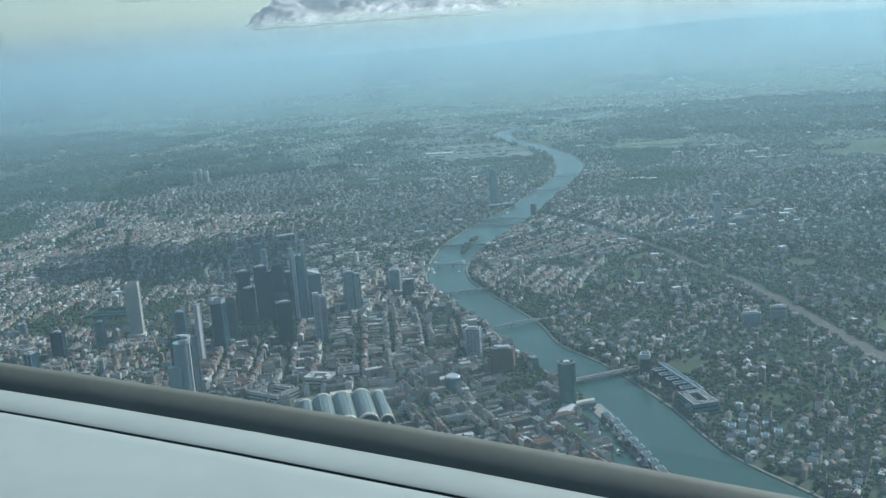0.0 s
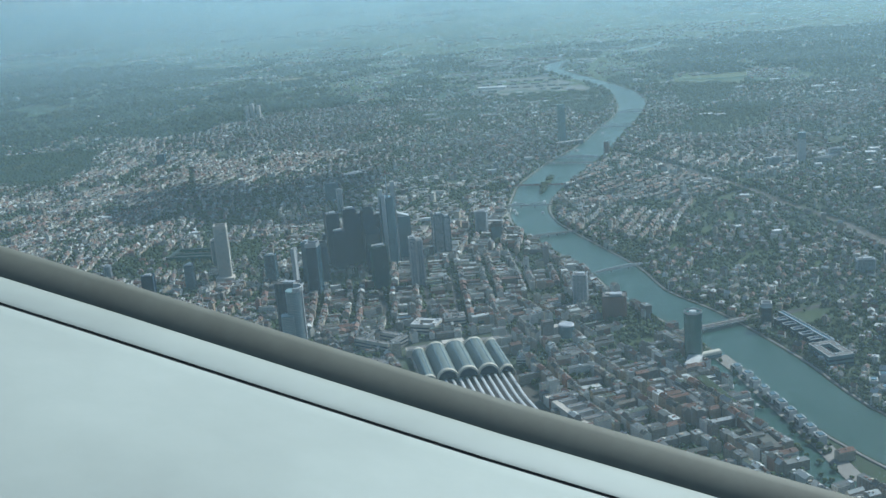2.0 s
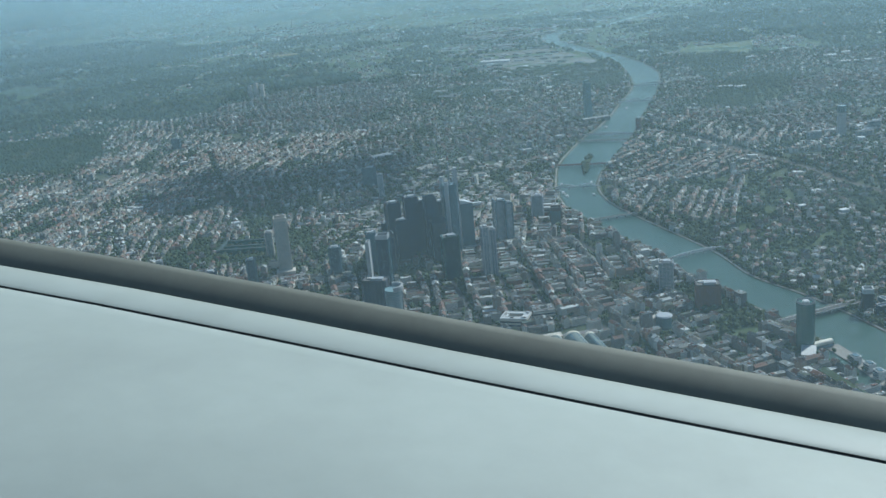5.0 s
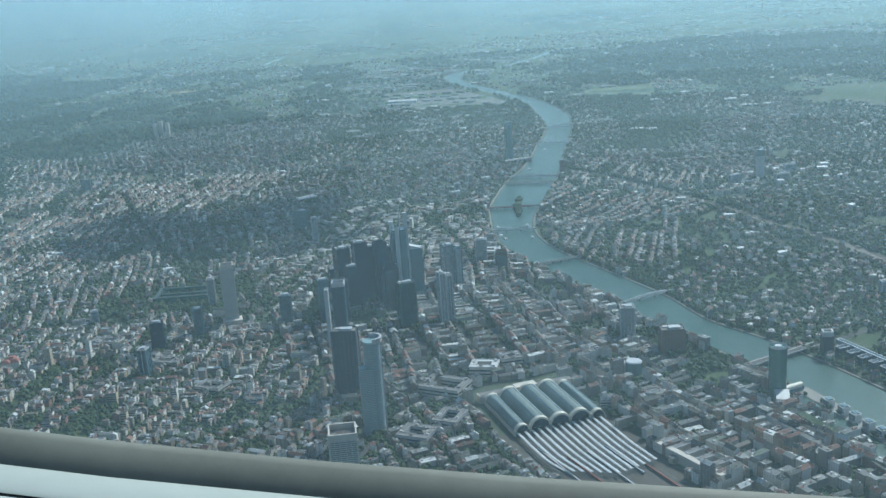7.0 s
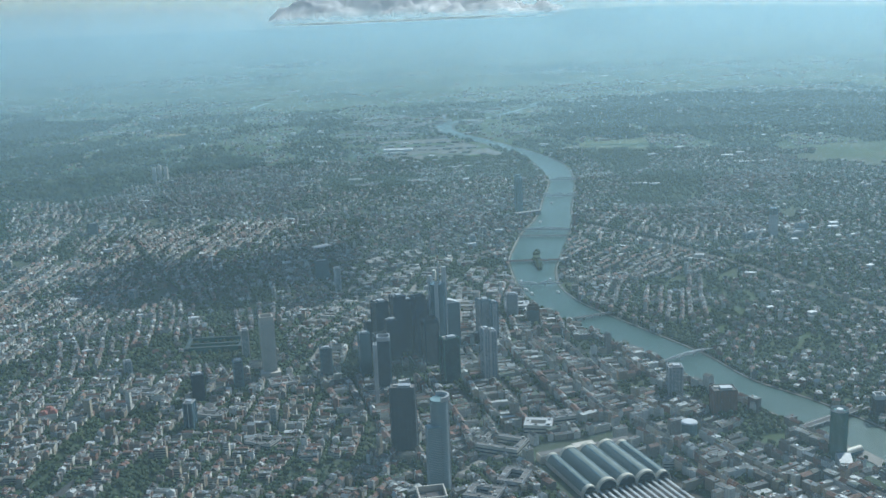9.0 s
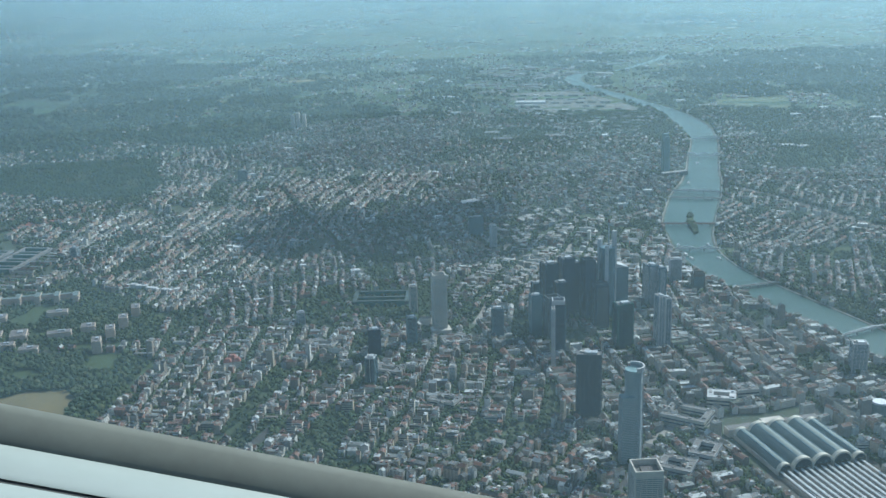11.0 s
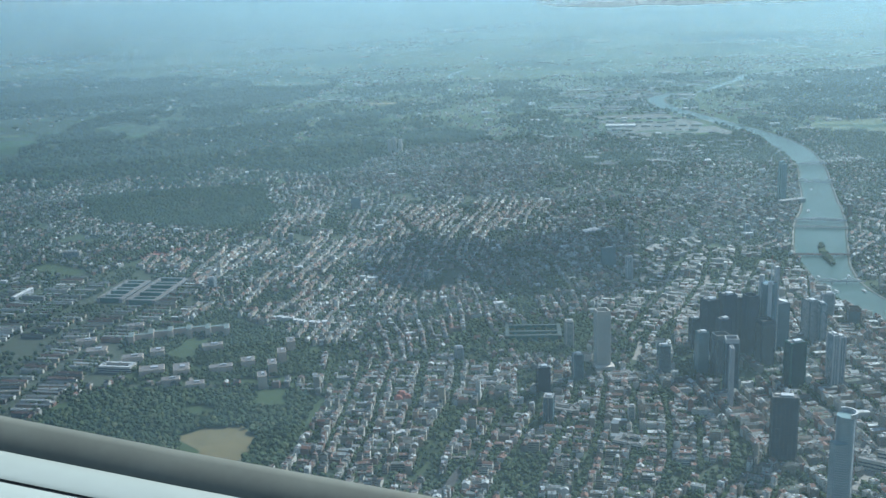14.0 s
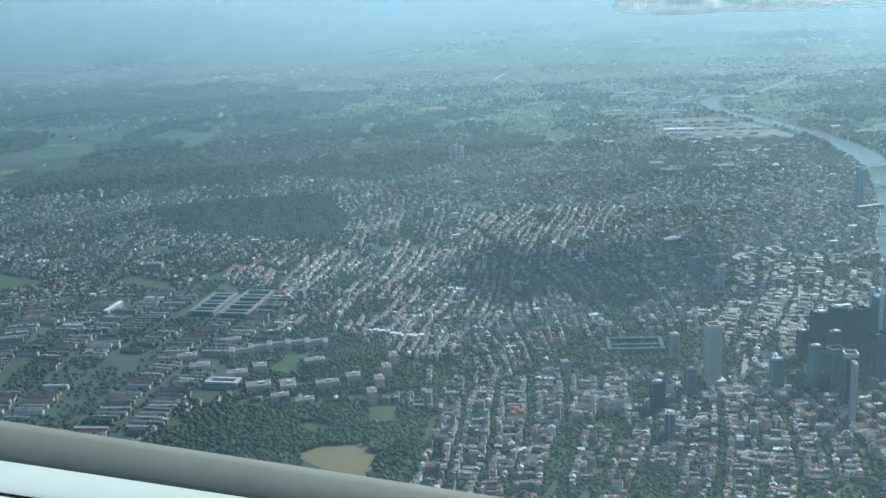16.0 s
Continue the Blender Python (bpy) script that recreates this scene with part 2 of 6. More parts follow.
def haze_material(name, alpha, far):
    m = bpy.data.materials.new(name)
    m.use_nodes = True
    t = m.node_tree
    t.nodes.clear()
    out = t.nodes.new("ShaderNodeOutputMaterial")
    clear = t.nodes.new("ShaderNodeBsdfTransparent")
    dif = t.nodes.new("ShaderNodeBsdfDiffuse")
    dif.inputs[0].default_value = (*HAZE_NEAR.lerp(HAZE_FAR, far), 1)
    up = t.nodes.new("ShaderNodeCombineXYZ")     # droplets scatter the same whichever way a veil faces
    up.inputs[2].default_value = 1.0
    t.links.new(up.outputs[0], dif.inputs["Normal"])
    tra = t.nodes.new("ShaderNodeBsdfTranslucent")
    tra.inputs[0].default_value = (*HAZE_NEAR.lerp(HAZE_FAR, far), 1)
    down = t.nodes.new("ShaderNodeCombineXYZ")
    down.inputs[2].default_value = -1.0
    t.links.new(down.outputs[0], tra.inputs["Normal"])
    both = t.nodes.new("ShaderNodeAddShader")
    t.links.new(dif.outputs[0], both.inputs[0])
    t.links.new(tra.outputs[0], both.inputs[1])
    c = t.nodes.new("ShaderNodeTexCoord")
    s = t.nodes.new("ShaderNodeSeparateXYZ")
    t.links.new(c.outputs["Object"], s.inputs[0])
    f = t.nodes.new("ShaderNodeMapRange")
    f.interpolation_type = "SMOOTHSTEP"
    f.inputs["From Min"].default_value = 100.0
    f.inputs["From Max"].default_value = 320.0
    f.inputs["To Min"].default_value = alpha
    f.inputs["To Max"].default_value = 0.0
    t.links.new(s.outputs[2], f.inputs["Value"])
    # veils thickened towards the north, imitating glare on a smeared window pane
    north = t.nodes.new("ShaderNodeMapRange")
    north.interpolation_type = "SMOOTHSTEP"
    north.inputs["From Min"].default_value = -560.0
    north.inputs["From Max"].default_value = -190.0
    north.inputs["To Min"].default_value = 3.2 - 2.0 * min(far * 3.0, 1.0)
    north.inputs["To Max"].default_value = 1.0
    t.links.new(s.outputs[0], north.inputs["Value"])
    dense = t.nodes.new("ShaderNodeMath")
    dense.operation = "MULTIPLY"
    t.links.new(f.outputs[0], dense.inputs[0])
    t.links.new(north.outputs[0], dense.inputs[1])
    mix = t.nodes.new("ShaderNodeMixShader")
    t.links.new(dense.outputs[0], mix.inputs[0])
    t.links.new(clear.outputs[0], mix.inputs[1])
    t.links.new(both.outputs[0], mix.inputs[2])
    t.links.new(mix.outputs[0], out.inputs[0])
    return m


HAZE_NEAR, HAZE_FAR = Vector((0.186, 0.268, 0.303)), Vector((0.176, 0.272, 0.322))
def extinction(d):
    """How much of the far view the haze hides at distance d."""
    return 0.05 + d / 7200 + (d / 3650) ** 2


VEILS = []
_r = [300, 440, 560, 690, 840, 1010, 1200, 1410, 1640, 1900, 2180, 2480, 2800, 3140, 3480, 3820, 4150, 4450, 4700, 4860]
for _a, _b in zip([0] + _r[:-1], _r):
    VEILS.append((_b, 1 - math.exp(extinction(_a if _a else -390) - extinction(_b)) if _a else 0.10))


# ---- mesh helpers ----
class Mesh:
    """Collects corners and faces of one mesh."""

    def __init__(self):
        self.v, self.f, self.m = [], [], []

    def face(self, pts, mat=0):
        n = len(self.v)
        self.v.extend(pts)
        self.f.append(tuple(range(n, n + len(pts))))
        self.m.append(mat)

    def box(self, cx, cy, z0, z1, wx, wy, ang=0.0, mat=0, top=None, taper=1.0):
        c, s = math.cos(ang), math.sin(ang)
        n = len(self.v)
        for z, k in ((z0, 1.0), (z1, taper)):
            for sx, sy in ((-1, -1), (1, -1), (1, 1), (-1, 1)):
                x, y = sx * wx / 2 * k, sy * wy / 2 * k
                self.v.append((cx + c * x - s * y, cy + s * x + c * y, z))
        for q in ((0, 1, 5, 4), (1, 2, 6, 5), (2, 3, 7, 6), (3, 0, 4, 7), (4, 5, 6, 7), (3, 2, 1, 0)):
            self.f.append(tuple(n + i for i in q))
            self.m.append(mat)
        if top is not None:
            self.m[-2] = top
        return self

    def drum(self, cx, cy, z0, z1, r0, r1=None, sides=20, mat=0, sx=1.0, sy=1.0, cap=True):
        r1 = r0 if r1 is None else r1
        n = len(self.v)
        for z, r in ((z0, r0), (z1, r1)):
            for i in range(sides):
                a = 2 * math.pi * i / sides
                self.v.append((cx + sx * r * math.cos(a), cy + sy * r * math.sin(a), z))
        for i in range(sides):
            j = (i + 1) % sides
            self.f.append((n + i, n + j, n + sides + j, n + sides + i))
            self.m.append(mat)
        if cap:
            self.f.append(tuple(n + sides + i for i in range(sides)))
            self.m.append(mat)
        return self

    def prism(self, pts, z0, z1, mat=0, top=None):
        n, k = len(self.v), len(pts)
        self.v += [(x, y, z0) for x, y in pts] + [(x, y, z1) for x, y in pts]
        for i in range(k):
            j = (i + 1) % k
            self.f.append((n + i, n + j, n + k + j, n + k + i))
            self.m.append(mat)
        self.f.append(tuple(n + k + i for i in range(k)))
        self.m.append(mat if top is None else top)
        return self

    def ring(self, cx, cy, z0, z1, wx, wy, w, ang=0.0, mat=0):
        """A rectangular frame of four bars."""
        c, s = math.cos(ang), math.sin(ang)
        for ox, oy, bx, by in ((0, wy / 2 - w / 2, wx, w), (0, -wy / 2 + w / 2, wx, w), (wx / 2 - w / 2, 0, w, wy - 2 * w), (-wx / 2 + w / 2, 0, w, wy - 2 * w)):
            self.box(cx + c * ox - s * oy, cy + s * ox + c * oy, z0, z1, bx, by, ang, mat)
        return self

    def data(self, name, mats, smooth=False):
        me = bpy.data.meshes.new(name)
        me.from_pydata(self.v, [], self.f)
        for m in (mats if isinstance(mats, (list, tuple)) else [mats]):
            me.materials.append(m)
        me.polygons.foreach_set("material_index", self.m)
        if smooth:
            me.polygons.foreach_set("use_smooth", [True] * len(self.f))
        me.update()
        return me


def part(name, bm, mats, parent, label="", smooth=False):
    data = bm if isinstance(bm, bpy.types.Mesh) else bm.data(name, mats, smooth)
    ob = new(name, data)
    ob.parent = parent
    return tagged(ob, label)


def thing(name, x, y, z=0.0, ang=0.0, label="", category="", group="", kind=""):
    ob = new(name)
    ob.matrix_world = pose(x, y, z, 0, 0, math.degrees(ang))
    ob.empty_display_size = 1
    return tagged(ob, label, category, group, kind)


def structure(name, bm, mats, label="", category="", kind="structure", smooth=False):
    return tagged(new(name, bm.data(name, mats, smooth)), label, category, "", kind)


def ribbon(bm, pts, width, z, mat=0):
    """A flat band along a line of points; width may be one number or one a point."""
    n = len(pts)
    ws = width if isinstance(width, (list, tuple)) else [width] * n
    left, right = [], []
    for i in range(n):
        a, b = Vector(pts[max(i - 1, 0)][:2]), Vector(pts[min(i + 1, n - 1)][:2])
        d = (b - a).normalized()
        p = Vector(pts[i][:2])
        left.append((p.x - d.y * ws[i] / 2, p.y + d.x * ws[i] / 2, z))
        right.append((p.x + d.y * ws[i] / 2, p.y - d.x * ws[i] / 2, z))
    base = len(bm.v)
    bm.v += left + right
    for i in range(n - 1):
        bm.f.append((base + n + i, base + n + i + 1, base + i + 1, base + i))
        bm.m.append(mat)
    return bm


def smooth_line(pts, steps=6):
    """Catmull-Rom through points of any dimension."""
    p = np.array(pts, float)
    p = np.vstack([2 * p[0] - p[1], p, 2 * p[-1] - p[-2]])
    out = []
    for i in range(1, len(p) - 2):
        for k in range(steps):
            u = k / steps
            out.append(0.5 * (2 * p[i] + (p[i + 1] - p[i - 1]) * u + (2 * p[i - 1] - 5 * p[i] + 4 * p[i + 1] - p[i + 2]) * u * u
                              + (3 * p[i] - p[i - 1] - 3 * p[i + 1] + p[i + 2]) * u ** 3))
    out.append(p[-2])
    return [tuple(q) for q in out]


def line_distance(x, y, pts):
    """Distance of many places to a polyline."""
    best = np.full(np.shape(x), 1e9)
    for (ax, ay, *_), (bx, by, *_) in zip(pts[:-1], pts[1:]):
        dx, dy = bx - ax, by - ay
        u = np.clip(((x - ax) * dx + (y - ay) * dy) / (dx * dx + dy * dy + 1e-9), 0, 1)
        best = np.minimum(best, np.hypot(x - ax - u * dx, y - ay - u * dy))
    return best


def inside(x, y, poly):
    r = np.zeros(np.shape(x), bool)
    for (ax, ay), (bx, by) in zip(poly, poly[1:] + poly[:1]):
        hit = ((ay > y) != (by > y)) & (x < (bx - ax) * (y - ay) / (by - ay + 1e-12) + ax)
        r ^= hit
    return r


# ---- plan ----
RIVER = smooth_line([(150, 240, 15), (118, 310, 15), (88, 371, 13.5), (79, 400, 12.5), (70, 442, 13), (52, 500, 13), (33, 543, 12), (24, 588, 12.5),
                     (8, 637, 12.5), (-6, 677, 13), (-16, 715, 13), (-18, 757, 13), (-12, 800, 15), (-4, 834, 18), (11, 880, 19), (29, 930, 19),
                     (46, 975, 16), (60, 1020, 15), (79, 1085, 15), (99, 1150, 14), (111, 1200, 14), (122, 1280, 17), (122, 1380, 14), (104, 1480, 11),
                     (88, 1555, 11), (70, 1620, 13), (56, 1705, 14), (68, 1785, 13), (105, 1832, 10), (150, 1850, 7), (210, 1930, 7), (262, 2010, 9), (300, 2080, 9), (420, 2140, 8), (700, 2300, 9)])
RIVER = [(x, y, w * (0.92 if y > 1000 else 1.0)) for x, y, w in RIVER]
RAIL = smooth_line([(215, 380), (196, 486), (182, 584), (170, 660), (153, 715), (134, 786), (90, 904), (60, 960)])
BASIN = [(43, 454), (51, 457), (59, 434), (64, 398), (70, 362), (72, 330), (58, 330), (56, 362), (51, 400), (46, 434)]
STATION_FAN = [(-84, 438), (-34, 450), (-22, 400), (-18, 350), (-5, 280), (-60, 280), (-62, 350), (-70, 400)]
HALLS = [(-92, 492), (-44, 500), (-34, 442), (-82, 430)]
PARK_NEAR = [(-500, 596), (-470, 618), (-378, 608), (-352, 590), (-366, 512), (-440, 470), (-520, 490)]
MEADOW = [(-425, 548), (-412, 558), (-393, 559), (-384, 545), (-387, 515), (-398, 508), (-412, 516), (-409, 532)]
LAWN = [(-386, 668), (-362, 674), (-360, 620), (-384, 616)]
CEMETERY = [(-665, 1150), (-560, 1172), (-478, 1172), (-440, 1040), (-455, 965), (-600, 1030)]
CAMPUS = [(-490, 690), (-438, 748), (-372, 676), (-378, 615), (-470, 622)]
FARMLAND = [(-660, 1235), (-560, 1330), (-500, 1520), (-640, 1800), (-820, 2250), (-2000, 2100), (-2300, 1200), (-1200, 1180), (-900, 1290)]
NIZZA = [(33, 478), (27, 505), (12, 548), (5, 556), (8, 520), (14, 490), (6, 468), (20, 460)]
RING_PARK = [(-252, 640), (-228, 690), (-205, 708), (-192, 690), (-212, 634)]
RING_STRIP = [(-168, 596), (-158, 640), (-150, 622), (-122, 606), (-110, 598), (-118, 590), (-140, 584)]
RIVER_GREEN = [(125, 1020), (165, 1120), (210, 1205), (262, 1180), (220, 1040), (170, 1000)]
SHOPS = [(-188, 690), (-150, 680), (-118, 668), (-80, 690), (-50, 740), (-62, 860), (-110, 900), (-150, 830)]
DOCKS = [(66, 1180), (92, 1235), (100, 1300), (96, 1400), (78, 1490), (40, 1610), (-70, 1610), (-40, 1430), (16, 1290)]
OFFICE_YARD = [(-255, 661), (-255, 697), (-216, 697), (-216, 661)]
INSTITUTE = [(-543, 772), (-529, 832), (-476, 832), (-484, 760)]
SPORTS = [(-570, 880), (-505, 905), (-500, 930), (-570, 912)]
PLAYFIELD = [(-760, 935), (-672, 886), (-690, 862), (-800, 884)]
SIDEFIELD = [(-604, 893), (-563, 864), (-576, 850), (-616, 872)]
GREENCOURT = [(-500, 908), (-478, 888), (-486, 878), (-508, 895)]
RIVER_FIELDS = [(168, 1212), (216, 1216), (262, 1330), (310, 1500), (205, 1470), (180, 1330)]
OST_PARK = [(-140, 1180), (-60, 1200), (-40, 1290), (-150, 1300)]
WOODS_E = [(-420, 1220), (-300, 1400), (-200, 1420), (-260, 1520), (-480, 1480), (-560, 1300)]
WOODS_S = [(330, 900), (420, 1000), (700, 1250), (1200, 1500), (1400, 1300), (900, 800), (500, 760)]
STREETS = [[(-97, 474), (-87, 497), (-75, 503), (-60, 507), (-45, 505), (-39, 494), (-35, 473)], [(-182, 630), (-171, 671), (-133, 863), (-118, 948), (-57, 1083), (13, 1341)], [(-110, 760), (-92, 823), (-75, 927), (-66, 1031)],
           [(-292, 485), (-259, 561), (-230, 592), (-198, 615), (-172, 690), (-139, 763), (-110, 860), (-60, 990)],
           [(-516, 600), (-497, 730), (-478, 860), (-462, 960)], [(-120, 470), (-86, 505), (-58, 512), (-30, 505), (10, 500), (40, 482)],
           [(-157, 400), (-135, 440), (-120, 470)], [(80, 497), (130, 520), (185, 560)], [(-198, 615), (-222, 660), (-250, 760), (-300, 900), (-330, 1010)],
           [(-292, 485), (-360, 420), (-420, 380)], [(-320, 700), (-240, 760), (-150, 800)], [(-941, 1713), (-714, 1420), (-636, 1310), (-573, 1201)], [(-92, 853), (-70, 800), (-60, 740), (-58, 690)],
           [(-94, 505), (-108, 580)], [(-77, 518), (-86, 625)], [(-61, 509), (-69, 622)], [(-20, 590), (-41, 658), (-64, 707)], [(-640, 1040), (-634, 983), (-625, 839), (-613, 749), (-600, 640)], [(-310, 1440), (-283, 1529), (-255, 1688)], [(-352, 2210), (-346, 2090)], [(-640, 1310), (-520, 1255), (-400, 1240), (-240, 1300), (-60, 1345)]]


def river_gap(x, y):
    """Distance beyond the bank; negative on the water."""
    best = np.full(np.shape(x), 1e9)
    for a, b in zip(RIVER[:-1], RIVER[1:]):
        best = np.minimum(best, line_distance(x, y, [a, b]) - (a[2] + b[2]) / 2)
    return best


# ---- ground ----
CENTRE = (-170.0, 30.0)
bm = Mesh()
rings = [0, 60, 140, 240, 340, 440, 560, 700, 860, 1040, 1250, 1500, 1800, 2150, 2550, 3000, 3500, 4000, 4400, 4700, 4900]
SEG = 96


def land_height(r, a):
    """Level town and, far out, a slow rise to wooded uplands."""
    if r < 2300:
        return 0.0
    u = (r - 2300) / 2600
    return 112 * u * u * (1 + 0.16 * math.sin(5 * a + 1.3) * u + 0.10 * math.sin(11 * a + 0.4) * u)


for r in rings[1:]:
    for k in range(SEG):
        a = 2 * math.pi * k / SEG
        bm.v.append((CENTRE[0] + r * math.cos(a), CENTRE[1] + r * math.sin(a), land_height(r, a)))
bm.v.append((*CENTRE, 0))
last = len(bm.v) - 1
for k in range(SEG):
    bm.f.append((last, k, (k + 1) % SEG))
    bm.m.append(0)
for i in range(len(rings) - 2):
    for k in range(SEG):
        a, b = i * SEG + k, i * SEG + (k + 1) % SEG
        bm.f.append((a, a + SEG, b + SEG, b))
        bm.m.append(0)
structure("ground", bm, M_GROUND, "hazy town and farmland floor reaching the horizon", "ground")

structure("water", ribbon(Mesh(), RIVER, [2 * p[2] for p in RIVER], 0.10), M_WATER, "calm grey-green river winding through the city", "river")
bm = Mesh()
bm.face([(x, y, 0.12) for x, y in BASIN][::-1])
structure("harbour_water", bm, M_WATER, "narrow harbour basin beside the river", "river")
structure("harbour_water", ribbon(Mesh(), smooth_line([(30, 1420), (42, 1385), (56, 1333), (77, 1276), (96, 1240)], 4), 9.0, 0.11), M_WATER, "far eastern harbour basin", "river")
structure("harbour_water", ribbon(Mesh(), smooth_line([(-250, 2200), (-257, 2256), (-244, 2320), (-225, 2370)], 4), 12.0, 0.5), M_WATER, "far bend of the river", "river")
for side, gap in ((-1, 1.5), (1, 1.5)):
    quay = []
    for i, p in enumerate(RIVER[:170]):
        a, b = Vector(RIVER[max(i - 1, 0)][:2]), Vector(RIVER[min(i + 1, len(RIVER) - 1)][:2])
        d = (b - a).normalized()
        quay.append((p[0] + side * -d.y * (p[2] + gap), p[1] + side * d.x * (p[2] + gap)))
    b2 = Mesh()
    ribbon(b2, quay, 0.9, 0.45)
    ribbon(b2, quay, 1.4, 0.2)
    structure("pavement_quay", b2, M_PAVE, "pale paved riverside quay and promenade", "pavement")

for name, poly, mat, z, label in (("park", PARK_NEAR, M_GRASS, 0.06, "wooded city park with lawns"), ("meadow", MEADOW, M_MEADOW, 0.09, "dry tan meadow in the park"),
                                  ("lawn", LAWN, M_GRASS, 0.07, "green lawn beside the campus"), ("campus_lawn", CAMPUS, M_GRASS, 0.05, "campus lawns between large buildings"),
                                  ("cemetery_ground", CEMETERY, M_WOODF, 0.06, "dark wooded cemetery ground"), ("ring_park", RING_PARK, M_GRASS, 0.06, "narrow park strip between high-rises"), ("ring_park", RING_STRIP, M_GRASS, 0.065, "narrow park strip under the towers"),
                                  ("river_meadow", RIVER_GREEN, M_GRASS, 0.05, "green riverside meadow"), ("sports_court", SPORTS, M_REDCOURT, 0.08, "red sports court"),
                                  ("farmland", FARMLAND, M_FARM, 0.2, "dark green farmland north of the city"), ("quay_park", NIZZA, M_GRASS, 0.07, "green park on the river bank"),
                                  ("east_park", OST_PARK, M_GRASS, 0.05, "green park"), ("playing_field", PLAYFIELD, M_GRASS, 0.06, "wide green playing field between suburbs"), ("playing_field", SIDEFIELD, M_GRASS, 0.06, "small green playing field"), ("sports_court", GREENCOURT, M_COURTG, 0.08, "green sports court beside the red one"), ("dock_yards", DOCKS, M_YARD, 0.05, "grey paved dock yards beside the river"), ("river_fields", RIVER_FIELDS, M_MEADOWG, 0.06, "pale green allotments and meadows by the river"), ("track_bed", STATION_FAN, M_BALLAST, 0.05, "brown ballast of the station tracks")):
    bm = Mesh()
    n = len(poly)
    cx, cy = sum(p[0] for p in poly) / n, sum(p[1] for p in poly) / n
    bm.face([(x, y, z) for x, y in poly])
    ob = structure(name, bm, mat, label, "ground")
    area = sum(a[0] * b[1] - b[0] * a[1] for a, b in zip(poly, poly[1:] + poly[:1]))
    if area < 0:
        ob.data.flip_normals()
bm = Mesh()
ribbon(bm, RAIL, 8, 0.05)
structure("railway_bed", bm, M_BALLAST, "wide brown railway corridor", "railway")
for i, line in enumerate(STREETS):
    structure("road", ribbon(Mesh(), smooth_line(line, 4), 4.6 if i < 7 else 3.6, 0.08 + 0.006 * i), M_PAVE if i in (1, 2, 5) else M_ASPHALT, "broad city street", "road")


# ---- haze and clouds ----
def veil(radius, alpha):
    b = Mesh()
    n = 72
    for z in (-2.0, HAZE_TOP):
        for k in range(n):
            a = 2 * math.pi * k / n
            b.v.append((CENTRE[0] + radius * math.cos(a), CENTRE[1] + radius * math.sin(a), z))
    for k in range(n):
        b.f.append((k, (k + 1) % n, n + (k + 1) % n, n + k))
        b.m.append(0)
    structure("haze", b, haze_material("haze", alpha, min(radius / 2600, 1.0)), "thin bluish summer haze, with window glare added to the north", "haze", smooth=True)


for r, a in VEILS:
    veil(r, a)

M_CLOUD = bpy.data.materials.new("cloud_white")
M_CLOUD.use_nodes = True
ct = M_CLOUD.node_tree
ct.nodes.clear()
cd, cl, cx_, co = (ct.nodes.new(k) for k in ("ShaderNodeBsdfDiffuse", "ShaderNodeBsdfTranslucent", "ShaderNodeMixShader", "ShaderNodeOutputMaterial"))
cd.inputs[0].default_value = (0.97, 0.97, 0.97, 1)
cl.inputs[0].default_value = (0.98, 0.98, 0.97, 1)
cx_.inputs[0].default_value = 0.6
ct.links.new(cd.outputs[0], cx_.inputs[1])
ct.links.new(cl.outputs[0], cx_.inputs[2])
ca, ctr, cmx = (ct.nodes.new(k) for k in ("ShaderNodeAttribute", "ShaderNodeBsdfTransparent", "ShaderNodeMixShader"))
ca.attribute_name = "cloud_cover"
ct.links.new(ca.outputs["Fac"], cmx.inputs[0])
ct.links.new(ctr.outputs[0], cmx.inputs[1])
ct.links.new(cx_.outputs[0], cmx.inputs[2])
ct.links.new(cmx.outputs[0], co.inputs[0])


def cloud(x, y, z, length, depth, height, seed, label):
    """Fair-weather cloud: a soft low top over a flat base, frayed and thin towards the rim."""
    nu, nv = 130, 90
    b = Mesh()
    full, thin = {}, []
    for i in range(nu + 1):
        for j in range(nv + 1):
            u, v = 2.6 * i / nu - 1.3, 2.6 * j / nv - 1.3
            p = Vector((u * length / 60, v * depth / 60, seed * 7.0))
            f = 1 - u * u - v * v + 0.55 * noise.noise(p * 0.6) + 0.40 * noise.noise(p * 1.3) + 0.26 * noise.noise(p * 2.9) + 0.15 * noise.noise(p * 6.1)
            if max(abs(u), abs(v)) > 1.27:
                f = 0
            f = min(max(f - 0.2, 0.0) / 0.7, 1.0)
            puff = 0.62 + 0.35 * noise.noise(p * 0.7) + 0.16 * noise.noise(p * 1.7) + 0.07 * noise.noise(p * 3.7) + 0.03 * noise.noise(p * 8.0)
            full[i, j] = f > 0
            b.v.append((u * length / 2, v * depth / 2, height * f ** 0.65 * max(puff, 0.1)))
            b.v.append((u * length / 2, v * depth / 2, -height * 0.03 * f))
            k = min(f / 0.55, 1.0)
            thin += [k * k * (3 - 2 * k), 0.6 * k * k]
    at = lambda i, j: 2 * (i * (nv + 1) + j)
    for i in range(nu):
        for j in range(nv):
            q = [(i, j), (i + 1, j), (i + 1, j + 1), (i, j + 1)]
            if any(full[k] for k in q):
                b.f += [tuple(at(*k) for k in q), tuple(at(*k) + 1 for k in q[::-1])]
                b.m += [0, 0]
    ob = structure("cloud", b, M_CLOUD, label, "cloud", smooth=True)
    ob.data.attributes.new("cloud_cover", "FLOAT", "POINT").data.foreach_set("value", thin)
    ob.location = (x, y, z)
    return ob


